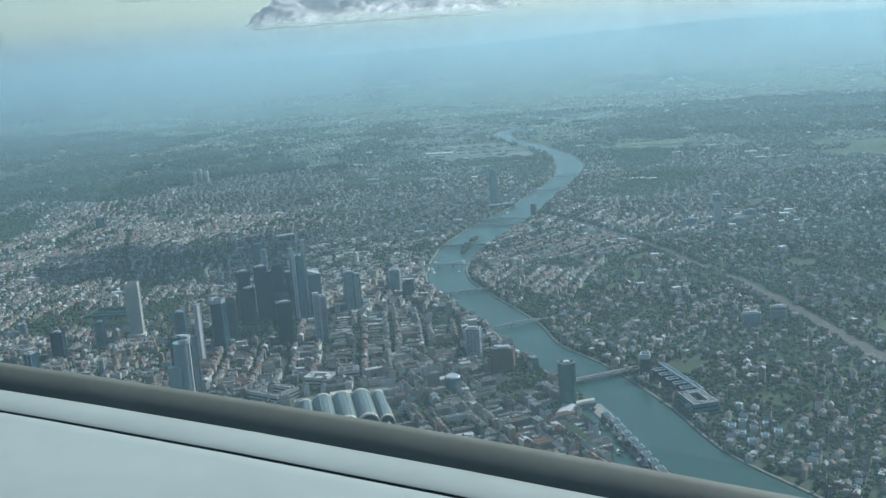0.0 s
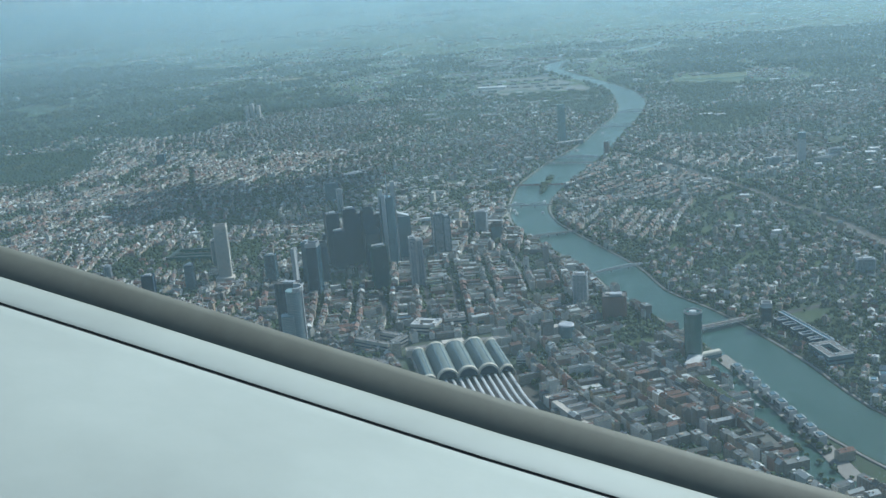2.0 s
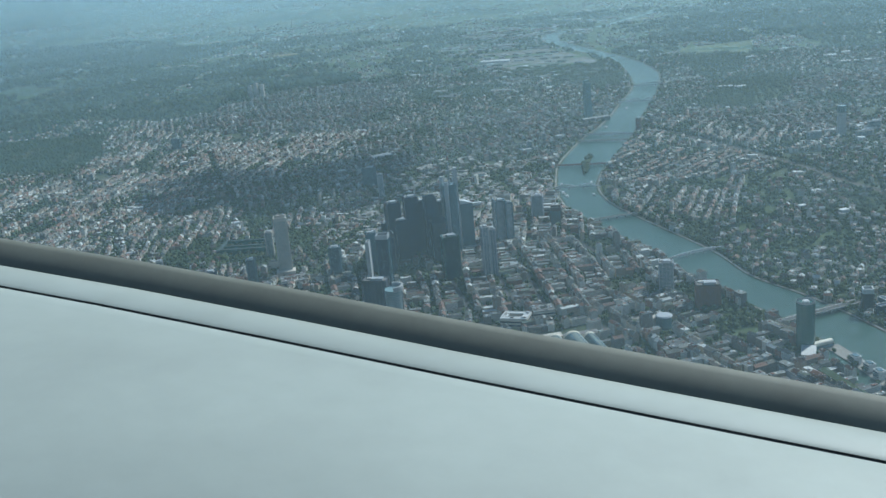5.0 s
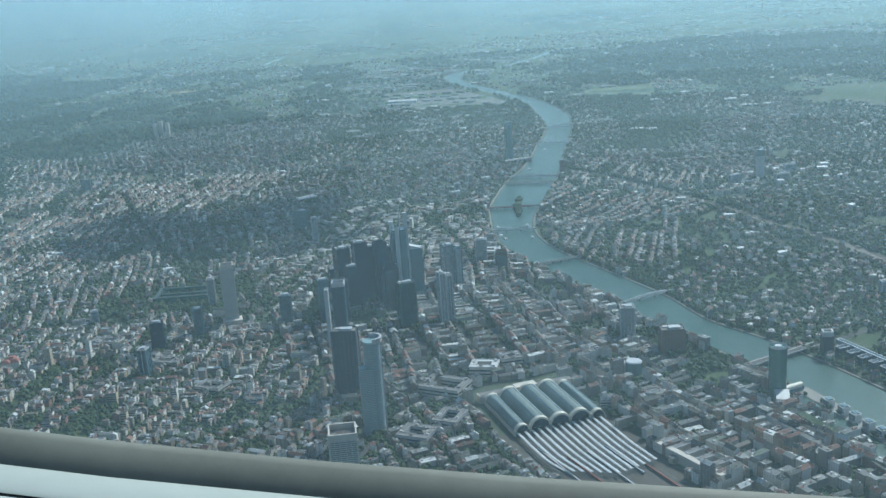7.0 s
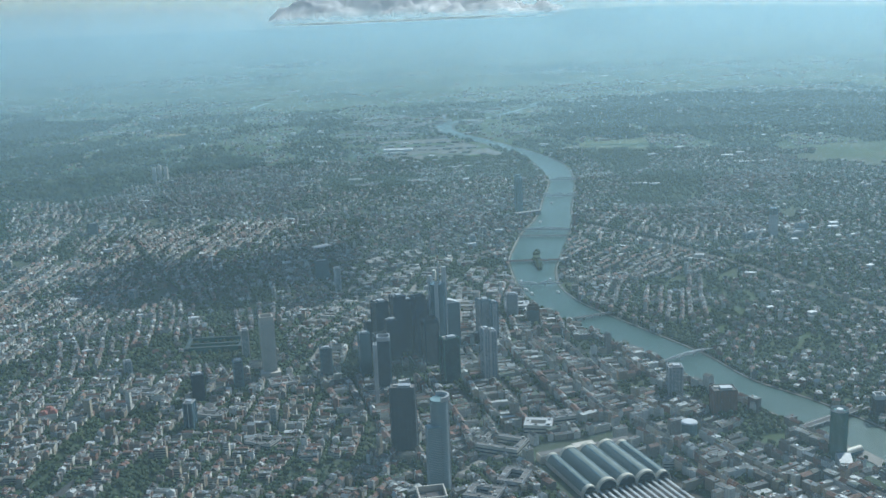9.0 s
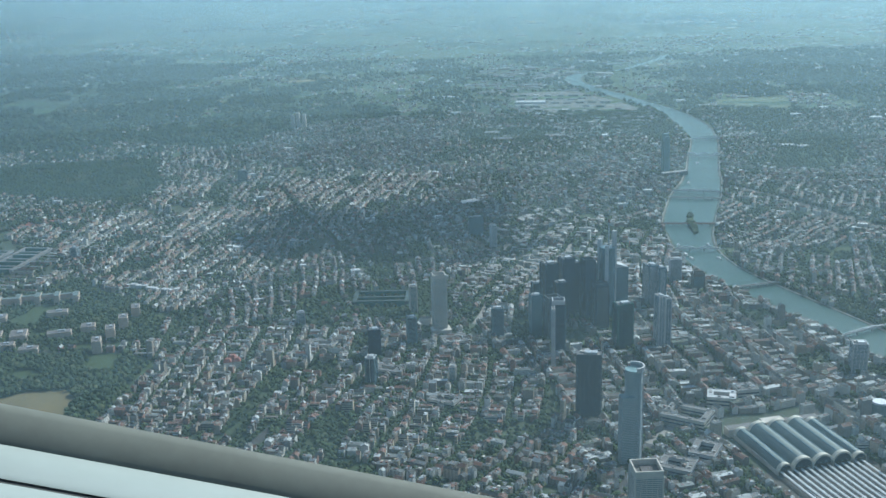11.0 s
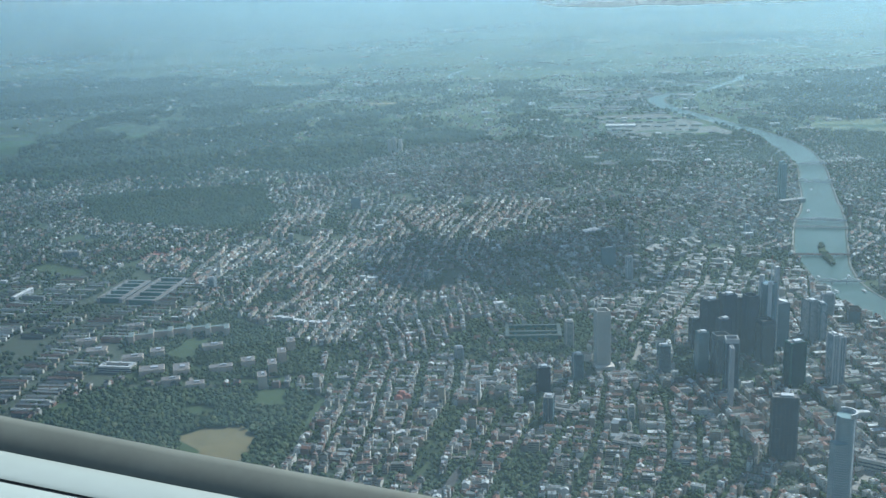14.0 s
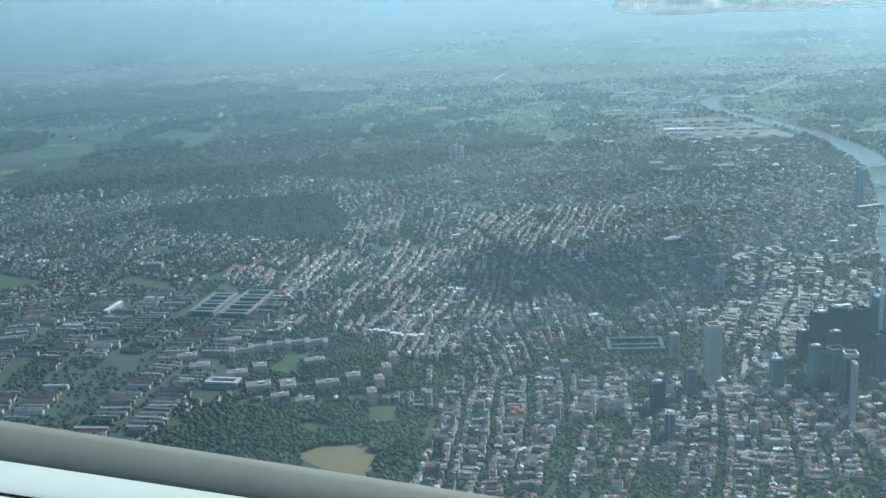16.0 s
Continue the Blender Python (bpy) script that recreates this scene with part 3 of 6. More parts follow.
cloud(-62, 1000, 183, 270, 225, 28, 3, "white cumulus cloud with a grey flat base")
cloud(-950, 3300, 330, 190, 120, 60, 5, "small far white cumulus cloud")
cloud(-560, 3500, 385, 130, 100, 60, 8, "small far white cumulus cloud")
cloud(900, 3300, 420, 420, 160, 70, 9, "far white cumulus cloud")


# ---- city fabric ----
def houses_mesh(name, rows, label, flat_mat=None):
    """Many houses in one mesh: rows of x, y, width, depth, height, roof rise, angle."""
    a = np.array(rows, float)
    n = len(a)
    cx, cy, w, d, h, rise, ang = a.T
    c, s = np.cos(ang), np.sin(ang)
    flat = rise < 0.05

    def put(lx, ly, lz):
        return np.stack([cx + c * lx - s * ly, cy + s * lx + c * ly, lz], 1)

    zero = np.zeros(n)
    hw, hd = w / 2, d / 2
    lift = np.where(flat, 0.0, rise)
    corners = [put(-hw, -hd, zero), put(hw, -hd, zero), put(hw, hd, zero), put(-hw, hd, zero),
               put(-hw, -hd, h), put(hw, -hd, h), put(hw, hd, h), put(-hw, hd, h),
               put(-hw, zero, h + lift), put(hw, zero, h + lift)]
    v = np.stack(corners, 1).reshape(-1, 3)
    eave = 0.16
    ro = [put(-hw, -hd - eave, h - eave * lift / (hd + 0.01) * (~flat) + 0.03), put(hw, -hd - eave, h - eave * lift / (hd + 0.01) * (~flat) + 0.03), put(hw, zero, h + lift + 0.06), put(-hw, zero, h + lift + 0.06),
          put(-hw, hd + eave, h - eave * lift / (hd + 0.01) * (~flat) + 0.03), put(hw, hd + eave, h - eave * lift / (hd + 0.01) * (~flat) + 0.03)]
    rv = np.stack(ro, 1).reshape(-1, 3)
    base = np.arange(n)[:, None] * 10
    faces = []
    for q in ((0, 1, 5, 4), (2, 3, 7, 6)):
        faces.append(base + np.array(q))
    quads = np.concatenate(faces).tolist()
    pent = np.concatenate([base + np.array((1, 2, 6, 9, 5)), base + np.array((3, 0, 4, 8, 7))]).tolist()
    rb = 10 * n + np.arange(n)[:, None] * 6
    roofs = np.concatenate([rb + np.array((0, 1, 2, 3)), rb + np.array((3, 2, 5, 4))])
    isflat = np.concatenate([flat, flat])
    me = bpy.data.meshes.new(name)
    me.from_pydata(np.concatenate([v, rv]).tolist(), [], quads + pent + roofs.tolist())
    for m in (M_WALL, M_ROOF, flat_mat or M_FLAT):
        me.materials.append(m)
    me.polygons.foreach_set("material_index", [0] * (len(quads) + len(pent)) + np.where(isflat, 2, 1).tolist())
    me.update()
    return tagged(new(name, me), label, "houses", "", "stuff")


ZONES = [  # x, y, street turn in degrees (clockwise from y), block width, block length, kind
    (-320, 560, 9, 14, 27, "dense"), (-250, 520, 12, 13, 22, "dense"), (-300, 440, 12, 13, 24, "dense"), (-560, 610, 11, 23, 44, "rows"), (-73, 565, -5, 15.4, 44, "dense"), (-175, 420, 32, 16, 34, "dense"),
    (-110, 420, -14, 18, 30, "dense"), (-5, 430, -22, 17, 40, "dense"), (-40, 480, -20, 18, 30, "dense"), (-110, 760, 22, 15, 26, "dense"), (-60, 700, 10, 15, 24, "dense"), (-180, 830, -16, 15, 34, "block"),
    (-270, 720, -6, 14, 34, "block"), (-360, 760, 8, 14, 36, "block"), (-400, 1010, 0, 14, 40, "block"), (-260, 960, 12, 14, 40, "block"), (-120, 960, -8, 16, 36, "block"),
    (-20, 1020, -18, 18, 40, "block"), (-560, 760, 11, 22, 42, "rows"), (-640, 900, 30, 15, 34, "villa"), (-700, 760, -8, 24, 40, "rows"), (-540, 1000, 20, 15, 34, "villa"), (-800, 1080, 40, 16, 30, "villa"),
    (110, 570, 34, 15, 32, "villa"), (60, 690, 18, 14, 32, "block"), (130, 650, 12, 14, 34, "villa"), (60, 800, 44, 14, 30, "block"), (120, 880, 28, 15, 32, "block"), (230, 640, -6, 16, 34, "villa"),
    (220, 760, 15, 16, 34, "villa"), (300, 900, 36, 18, 34, "villa"), (200, 950, 8, 16, 34, "block"), (-260, 1180, -12, 15, 38, "block"), (-90, 1180, 20, 16, 36, "villa"), (170, 460, 30, 17, 30, "villa"),
    (60, 1150, 25, 17, 36, "villa"), (330, 560, 20, 17, 34, "villa"), (-470, 560, 15, 16, 34, "villa"), (-420, 880, 14, 15, 36, "block"), (-660, 1250, 10, 17, 36, "villa")]
ZX, ZY = np.array([z[0] for z in ZONES], float), np.array([z[1] for z in ZONES], float)

# towers and large single buildings keep these circles free: x, y, radius
KEEP = [(-132.9, 455.4, 9), (-141.4, 499.2, 9), (-203, 615, 9), (-219, 597, 5), (-143, 579, 7), (-148.5, 557, 4), (-142, 600, 8), (-139, 631, 7), (-128, 633, 9), (-119, 627, 7), (-106, 633, 9), (-97, 638, 7),
        (-112, 613, 7), (-88, 580, 7), (-107, 582, 8), (-77, 645, 7), (-51, 689, 7), (-41, 673, 6), (-157, 787, 6), (-167, 817, 7), (0, 534, 7), (14, 506, 9), (-11, 488, 7), (-144, 371, 8), (-239, 583, 6),
        (-240, 546, 6), (-200, 542, 4), (-313, 580, 7), (-217, 649, 6), (-145, 643, 5), (40, 447, 9), (18, 1016, 14), (48, 937, 6), (200, 852, 7), (-368, 1041, 7), (100, 470, 14), (95, 495, 8), (-80, 507, 10), (118, 448, 10), (-62, 470, 44)]


def blocked(x, y):
    bad = river_gap(x, y) < 3.6
    bad |= line_distance(x, y, RAIL) < 6.4
    for poly in (BASIN, STATION_FAN, HALLS, PARK_NEAR, LAWN, CEMETERY, RING_PARK, OFFICE_YARD, RIVER_GREEN, SPORTS, OST_PARK, WOODS_E, WOODS_S, CAMPUS, NIZZA, FARMLAND, RING_STRIP, PLAYFIELD, SIDEFIELD, GREENCOURT, RIVER_FIELDS, INSTITUTE, DOCKS):
        bad |= inside(x, y, poly)
    for line in STREETS:
        bad |= line_distance(x, y, line) < 2.9
    for kx, ky, kr in KEEP[:-1]:
        bad |= np.hypot(x - kx, y - ky) < kr
    return bad


def bend(x, y):
    """Streets are never quite straight, but for the station quarter."""
    k = np.clip((np.hypot(x + 80, y - 565) - 55) / 70, 0, 1)
    return (x + k * (4.0 * np.sin(y / 43 + 1.3) + 2.5 * np.sin(x / 29 + y / 61) + 1.2 * np.sin(x / 11 - y / 17)),
            y + k * (4.0 * np.sin(x / 51 + 0.7) + 2.5 * np.sin(y / 33 - x / 57) + 1.2 * np.sin(x / 13 + y / 15)))


def build_zone(i):
    x0, y0, turn, bw, bl, kind = ZONES[i]
    rng = np.random.default_rng(100 + i)
    th = -radians(turn)
    c, s = math.cos(th), math.sin(th)
    reach = 300
    if y0 > 600 and kind == "block":
        bw, bl = bw * 0.78, bl * 0.9
    rows, trees = [], []
    street = 3.2 if kind == "dense" else 2.6
    nx, ny = int(reach / (bw + street)), int(reach / (bl + street))
    for bx in range(-nx, nx + 1):
        for by in range(-ny, ny + 1):
            ox, oy = bx * (bw + street) + rng.uniform(-0.6, 0.6), by * (bl + street) + (bx % 2) * bl * 0.35
            wx, wy = x0 + c * ox - s * oy, y0 + s * ox + c * oy
            if np.argmin((ZX - wx) ** 2 + (ZY - wy) ** 2) != i or wy < 330 or not (-900 < wx < 460) or wy > 1400:
                continue
            level = rng.uniform(3.0, 4.0)
            first, tfirst = len(rows), len(trees)
            form = kind
            if kind == "block" and rng.random() < (0.12 if wy < 600 else 0.34):
                form = "villa"
            spin = rng.normal(0, 0.16 if form == "villa" else 0.04)
            if rng.random() < (0.03 if kind == "dense" else 0.10):
                for k in range(60):
                    trees.append((ox + rng.uniform(-0.5, 0.5) * bw, oy + rng.uniform(-0.5, 0.5) * bl))
                continue
            if form == "block":
                for side in (-1, 1):
                    y = -bl / 2
                    while y < bl / 2 - 1.5:
                        w = rng.uniform(2.3, 4.6)
                        d = rng.uniform(2.1, 2.8)
                        if rng.random() > 0.03:
                            flat = rng.random() < 0.28
                            rows.append((ox + side * (bw / 2 - d / 2), oy + y + w / 2, w * 0.985, d, level * rng.uniform(0.9, 1.12), 0 if flat else rng.uniform(0.7, 1.3), math.pi / 2))
                        y += w
                    x = -bw / 2 + 3.2
                    while x < bw / 2 - 4.5:
                        w = rng.uniform(2.2, 4.2)
                        if rng.random() > 0.2:
                            rows.append((ox + x + w / 2, oy + side * (bl / 2 - 1.3), w * 0.985, 2.6, level * rng.uniform(0.85, 1.15), rng.uniform(0.6, 1.2) * (rng.random() > 0.3), 0.0))
                        x += w
                for k in range(int(bl / 5)):
                    if rng.random() < 0.55:
                        rows.append((ox + rng.uniform(-0.16, 0.16) * bw, oy + rng.uniform(-0.42, 0.42) * bl, rng.uniform(2, 5), rng.uniform(1.6, 2.6), rng.uniform(1.0, 2.8), 0 if rng.random() < 0.7 else 0.6, rng.choice([0, math.pi / 2])))
                    for j in range(5):
                        trees.append((ox + rng.uniform(-0.25, 0.25) * bw, oy + rng.uniform(-0.45, 0.45) * bl))
                    for j in range(2):
                        trees.append((ox + rng.choice([-1, 1]) * (bw / 2 + 0.9), oy + rng.uniform(-0.5, 0.5) * bl))
            elif form == "dense":
                core = x0 > -100
                tall = rng.uniform(3.4, 5.0) if core else rng.uniform(2.6, 4.0)
                for side in (-1, 1):
                    y = -bl / 2
                    while y < bl / 2 - 2.0:
                        w = min(rng.uniform(2.4, 6.0) if core else rng.uniform(1.7, 3.6), bl / 2 - y)
                        d = rng.uniform(2.2, 3.4)
                        if rng.random() > (0.05 if core else 0.20):
                            back = rng.uniform(0, 0.25) if core else rng.uniform(0, 1.1)
                            rows.append((ox + side * (bw / 2 - d / 2 - back), oy + y + w / 2, w * (0.99 if core else rng.uniform(0.72, 0.98)), d, tall * (rng.uniform(0.85, 1.15) if core else rng.uniform(0.62, 1.3)), 0 if rng.random() < (0.3 if core else 0.5) else rng.uniform(0.6, 1.1), math.pi / 2 + (0 if core or rng.random() < 0.7 else math.pi / 2)))
                        elif not core:
                            for j in range(4):
                                trees.append((ox + side * (bw / 2 - rng.uniform(0.4, 3.0)), oy + y + w * rng.random()))
                        y += w
                    x = -bw / 2 + 3.2
                    while x < bw / 2 - 4.0:
                        w = min(rng.uniform(3.0, 7.0), bw / 2 - 3.0 - x)
                        if core or rng.random() < 0.6:
                            rows.append((ox + x + w / 2, oy + side * (bl / 2 - 1.5), w * (0.99 if core else 0.8), 2.9, tall * rng.uniform(0.75, 1.15), rng.uniform(0.5, 1.0) * (rng.random() > 0.5), 0.0))
                        x += w
                y = -bl / 2 + 5.5
                while y < bl / 2 - 4.5:
                    if rng.random() < 0.8:
                        w = bw * rng.uniform(0.28, 0.6)
                        rows.append((ox + rng.uniform(-0.1, 0.1) * bw, oy + y, w, rng.uniform(1.8, 3.0), tall * rng.uniform(0.4, 0.95), 0 if rng.random() < 0.75 else 0.6, 0.0))
                    for j in range(2 if core else 6):
                        trees.append((ox + rng.uniform(-0.27, 0.27) * bw, oy + y + rng.uniform(1.2, 3.0)))
                    y += rng.uniform(4.0, 5.5)
                for j in range(int(bl / 3) if core else int(bl * 1.5)):
                    trees.append((ox + rng.choice([-1, 1]) * (bw / 2 + rng.uniform(0.7, 1.7)), oy + rng.uniform(-0.5, 0.5) * bl))
            elif form == "villa":
                for side in (-1, 1):
                    y = -bl / 2
                    while y < bl / 2 - 2:
                        w = rng.uniform(1.9, 4.0)
                        if rng.random() > 0.12:
                            rows.append((ox + side * (bw / 2 - (rng.uniform(1.2, 3.4) if rng.random() < 0.6 else rng.uniform(0.2, 0.5) * bw)), oy + y + w / 2 + rng.uniform(-0.8, 0.8), w, rng.uniform(1.9, 3.1), rng.uniform(1.7, 3.6), 0 if rng.random() < 0.35 else rng.uniform(0.7, 1.3), math.pi / 2 * rng.integers(0, 2) + rng.uniform(-0.06, 0.06)))
                        y += w + rng.uniform(0.3, 1.8)
                        for k in range(5):
                            trees.append((ox + side * bw * rng.uniform(0.0, 0.42), oy + y + rng.uniform(-1.8, 1.8)))
                        if rng.random() < 0.7:
                            trees.append((ox + side * (bw / 2 + 0.6), oy + y))
            else:
                y = -bl / 2 + 2
                while y < bl / 2:
                    if rng.random() > 0.08:
                        long = bw * rng.uniform(0.62, 0.86)
                        rows.append((ox + (bw - long) / 2 * rng.uniform(-0.3, 0.9), oy + y + rng.uniform(-0.4, 0.4), long, rng.uniform(1.8, 2.3), rng.uniform(2.0, 2.8), rng.uniform(0.4, 0.8) * (rng.random() > 0.6), rng.uniform(-0.02, 0.02)))
                    for k in range(9):
                        trees.append((ox + rng.uniform(-0.5, 0.5) * bw, oy + y + rng.uniform(1.8, 4.6)))
                    y += rng.uniform(4.6, 5.8)
            cs, sn = math.cos(spin), math.sin(spin)
            for j in range(first, len(rows)):
                hx, hy, *more = rows[j]
                hx, hy = hx - ox, hy - oy
                rows[j] = (ox + cs * hx - sn * hy, oy + sn * hx + cs * hy, *more[:-1], more[-1] + spin)
    if not rows:
        return [], []
    r = np.array(rows)
    x, y = x0 + c * r[:, 0] - s * r[:, 1], y0 + s * r[:, 0] + c * r[:, 1]
    x, y = bend(x, y)
    r[:, 0], r[:, 1], r[:, 6] = x, y, r[:, 6] + th + RNG.normal(0, 0.035, len(x))
    ok = ~blocked(x, y)
    t = np.array(trees) if trees else np.zeros((0, 2))
    tx, ty = x0 + c * t[:, 0] - s * t[:, 1], y0 + s * t[:, 0] + c * t[:, 1]
    tx, ty = bend(tx, ty)
    ok2 = (river_gap(tx, ty) > 2.5) & (line_distance(tx, ty, RAIL) > 5.6) & ~inside(tx, ty, STATION_FAN) & ~inside(tx, ty, HALLS) & ~inside(tx, ty, MEADOW) & ~inside(tx, ty, LAWN) & ~inside(tx, ty, CAMPUS) & ~inside(tx, ty, PARK_NEAR) & ~inside(tx, ty, INSTITUTE) & ~inside(tx, ty, PLAYFIELD) & ~inside(tx, ty, SIDEFIELD)
    return r[ok].tolist(), list(zip(tx[ok2], ty[ok2]))


ALL_HOUSES, TREES = [], []
for i in range(len(ZONES)):
    h, t = build_zone(i)
    ALL_HOUSES += h
    TREES += t
A = np.array(ALL_HOUSES)
# larger office and court buildings here and there
pick = RNG.random(len(A))
A[:, 4] *= np.where((pick > 0.985), RNG.uniform(1.5, 2.3, len(A)), 1.0)
# the stretch of streets nearest to the flight: every house a thing of its own
score = A[:, 1] + 0.10 * np.abs(A[:, 0] + 250)
shops = inside(A[:, 0], A[:, 1], SHOPS)
A[shops, 5] *= RNG.random(shops.sum()) < 0.25
A[shops, 2:4] *= RNG.uniform(1.0, 1.35, (shops.sum(), 2))
near_id = np.argsort(np.where((A[:, 0] > -400) & (A[:, 0] < -170) & (A[:, 1] > 478), score, 1e9))[:300]
mask = np.zeros(len(A), bool)
mask[near_id] = True
NEAR = A[mask]
for nm, sel in (("city_houses_near", A[:, 1] < 620), ("city_houses_middle", (A[:, 1] >= 620) & (A[:, 1] < 900)), ("city_houses_far", A[:, 1] >= 900)):
    houses_mesh(nm.replace("_near", "").replace("_middle", "").replace("_far", ""), A[sel & ~mask & ~shops], "dense rows of pale plastered city houses with brown and grey roofs")
houses_mesh("shopping_quarter", A[shops], "pale flat-roofed shops and offices of the shopping quarter", M_FLATP)

# chimneys, dormers and stair heads on the roofs
roof_bits = Mesh()
r4 = np.random.default_rng(44)
for x, y, w, d, h, rise, ang in A[(A[:, 1] < 760)].tolist():
    c, s = math.cos(ang), math.sin(ang)
    for k in range(2 if rise > 0.05 else 3):
        lx, ly = r4.uniform(-0.4, 0.4) * w, r4.uniform(-0.32, 0.32) * d
        top = h + (rise * max(0.0, 1 - 2 * abs(ly) / d) if rise > 0.05 else 0.0)
        q = r4.uniform(0.22, 0.5) if rise > 0.05 else r4.uniform(0.35, 1.1)
        roof_bits.box(x + c * lx - s * ly, y + s * lx + c * ly, top - 0.15, top + r4.uniform(0.2, 0.5), q, q * r4.uniform(0.6, 1.4), ang, int(r4.integers(0, 3)))
        roof_bits.f.pop()
        roof_bits.m.pop()
structure("roof_clutter", roof_bits, [M_BRICKR, M_STEEL, M_WALL], "chimneys, dormers and stair heads on city roofs", "roof details", "stuff")

# suburbs and warehouses out to the uplands
rows = []
r2 = np.random.default_rng(55)
for k in range(120):
    cx, cy = r2.uniform(-1500, 1300), 1400 + 2300 * r2.random() ** 1.3
    spread = r2.uniform(40, 130)
    for j in range(int(r2.uniform(20, 70))):
        x, y = cx + r2.normal(0, spread), cy + r2.normal(0, spread * 0.6)
        if y < 1390:
            continue
        rows.append((x, y, r2.uniform(2.5, 7), r2.uniform(2.2, 4), r2.uniform(1.6, 3.2), 0.7 * (r2.random() > 0.4), r2.uniform(0, 3.1)))
for k in range(6500):
    x, y = r2.uniform(-640, 900), 1330 + 1100 * r2.random() ** 1.4
    if noise.noise(Vector((x * 0.011, y * 0.008, 2.0))) > 0.12:
        rows.append((x, y, r2.uniform(2.2, 6), r2.uniform(2.0, 3.6), r2.uniform(1.4, 3.0), 0.7 * (r2.random() > 0.4), r2.uniform(0, 3.1)))
for k in range(260):
    x, y = (r2.uniform(-500, 1300), 1150 + 2200 * r2.random() ** 1.2) if k < 110 else (r2.normal(20, 75), r2.uniform(1180, 2000))
    rows.append((x, y, r2.uniform(10, 34), r2.uniform(6, 14), r2.uniform(1.6, 2.8), 0.0, r2.uniform(-0.4, 0.4)))
far = np.array(rows)
far[:, 4] += 0
keepf = (river_gap(far[:, 0], far[:, 1]) > 6) & ~inside(far[:, 0], far[:, 1], DOCKS) & ~inside(far[:, 0], far[:, 1], RIVER_FIELDS) & ~inside(far[:, 0], far[:, 1], WOODS_S) & ~inside(far[:, 0], far[:, 1], WOODS_E)
fr = np.hypot(far[:, 0] - CENTRE[0], far[:, 1] - CENTRE[1])
lift = np.where(fr > 2300, 112 * ((fr - 2300) / 2600) ** 2, 0)
far[:, 4] += lift * 1.02
houses_mesh("suburb_houses", far[keepf], "scattered pale suburb houses and flat warehouses in haze")

# single halls with white roofs that catch the sun
halls, dock_halls = Mesh(), Mesh()
r6 = np.random.default_rng(66)
for k in range(150):
    x, y = r6.uniform(-620, 620), 640 + 1700 * r6.random() ** 1.1
    if blocked(np.array([x]), np.array([y]))[0] or river_gap(np.array([x]), np.array([y]))[0] < 12 or y > 2200:
        continue
    k2 = 1 if y < 1200 else 1.8
    halls.box(x, y, 0, r6.uniform(3.6, 4.6), r6.uniform(3, 8) * k2, r6.uniform(2, 4) * k2, r6.uniform(-0.5, 0.5))
for row in range(11):
    for k in range(9):
        x, y = -66 + 17 * k + 8 * math.sin(row * 1.7) + r6.uniform(-3, 3), 1225 + 35 * row - 2.5 * k + r6.uniform(-7, 7)
        if not inside(np.array([x]), np.array([y]), DOCKS)[0] or river_gap(np.array([x]), np.array([y]))[0] < 12 or r6.random() < 0.18:
            continue
        dock_halls.box(x, y, 0, r6.uniform(1.6, 2.6), r6.uniform(7, 14), r6.uniform(5, 12), -0.28 + r6.normal(0, 0.06))
for k in range(26):
    x, y = r6.normal(20, 40), r6.normal(1800, 30)
    if river_gap(np.array([x]), np.array([y]))[0] > 14:
        dock_halls.box(x, y, 0, r6.uniform(1.6, 2.6), r6.uniform(8, 20), r6.uniform(6, 14), r6.uniform(-0.3, 0.1))
structure("dock_halls", dock_halls, M_FLAT, "rows of pale and grey flat-roofed dock warehouses", "halls", "stuff")
for k in range(20):
    x, y = r6.uniform(168, 262), r6.uniform(826, 880)
    if math.hypot(x - 200, y - 855) > 7:
        halls.box(x, y, 0, r6.uniform(2.6, 5.0), r6.uniform(3, 9), r6.uniform(2.5, 6), r6.uniform(-0.4, 0.4))
structure("flat_halls", halls, M_CANOPY, "low halls with bright white roofs", "halls", "stuff")

# fields beyond the town
bm = Mesh()
r3 = np.random.default_rng(12)
for gx in range(-30, 14):
    for gy in range(0, 26):
        x, y = gx * 78 + r3.uniform(-12, 12), 1330 + gy * 72 + r3.uniform(-10, 10)
        if x > -640 + 0.05 * (y - 1300) and not (y > 2300 and r3.random() < 0.45):
            continue
        if math.hypot(x - CENTRE[0], y - CENTRE[1]) > 2260 and r3.random() < 0.35:
            continue
        if r3.random() < 0.35:
            continue
        w, d = r3.uniform(24, 80), r3.uniform(7, 30)
        a = r3.uniform(-0.3, 0.3)
        c, s = math.cos(a), math.sin(a)
        q = [(x + c * u * w / 2 - s * v * d / 2, y + s * u * w / 2 + c * v * d / 2) for u, v in ((-1, -1), (1, -1), (1, 1), (-1, 1))]
        bm.face([(px, py, 0.4 + land_height(math.hypot(px - CENTRE[0], py - CENTRE[1]), math.atan2(py - CENTRE[1], px - CENTRE[0])) * 1.01) for px, py in q])
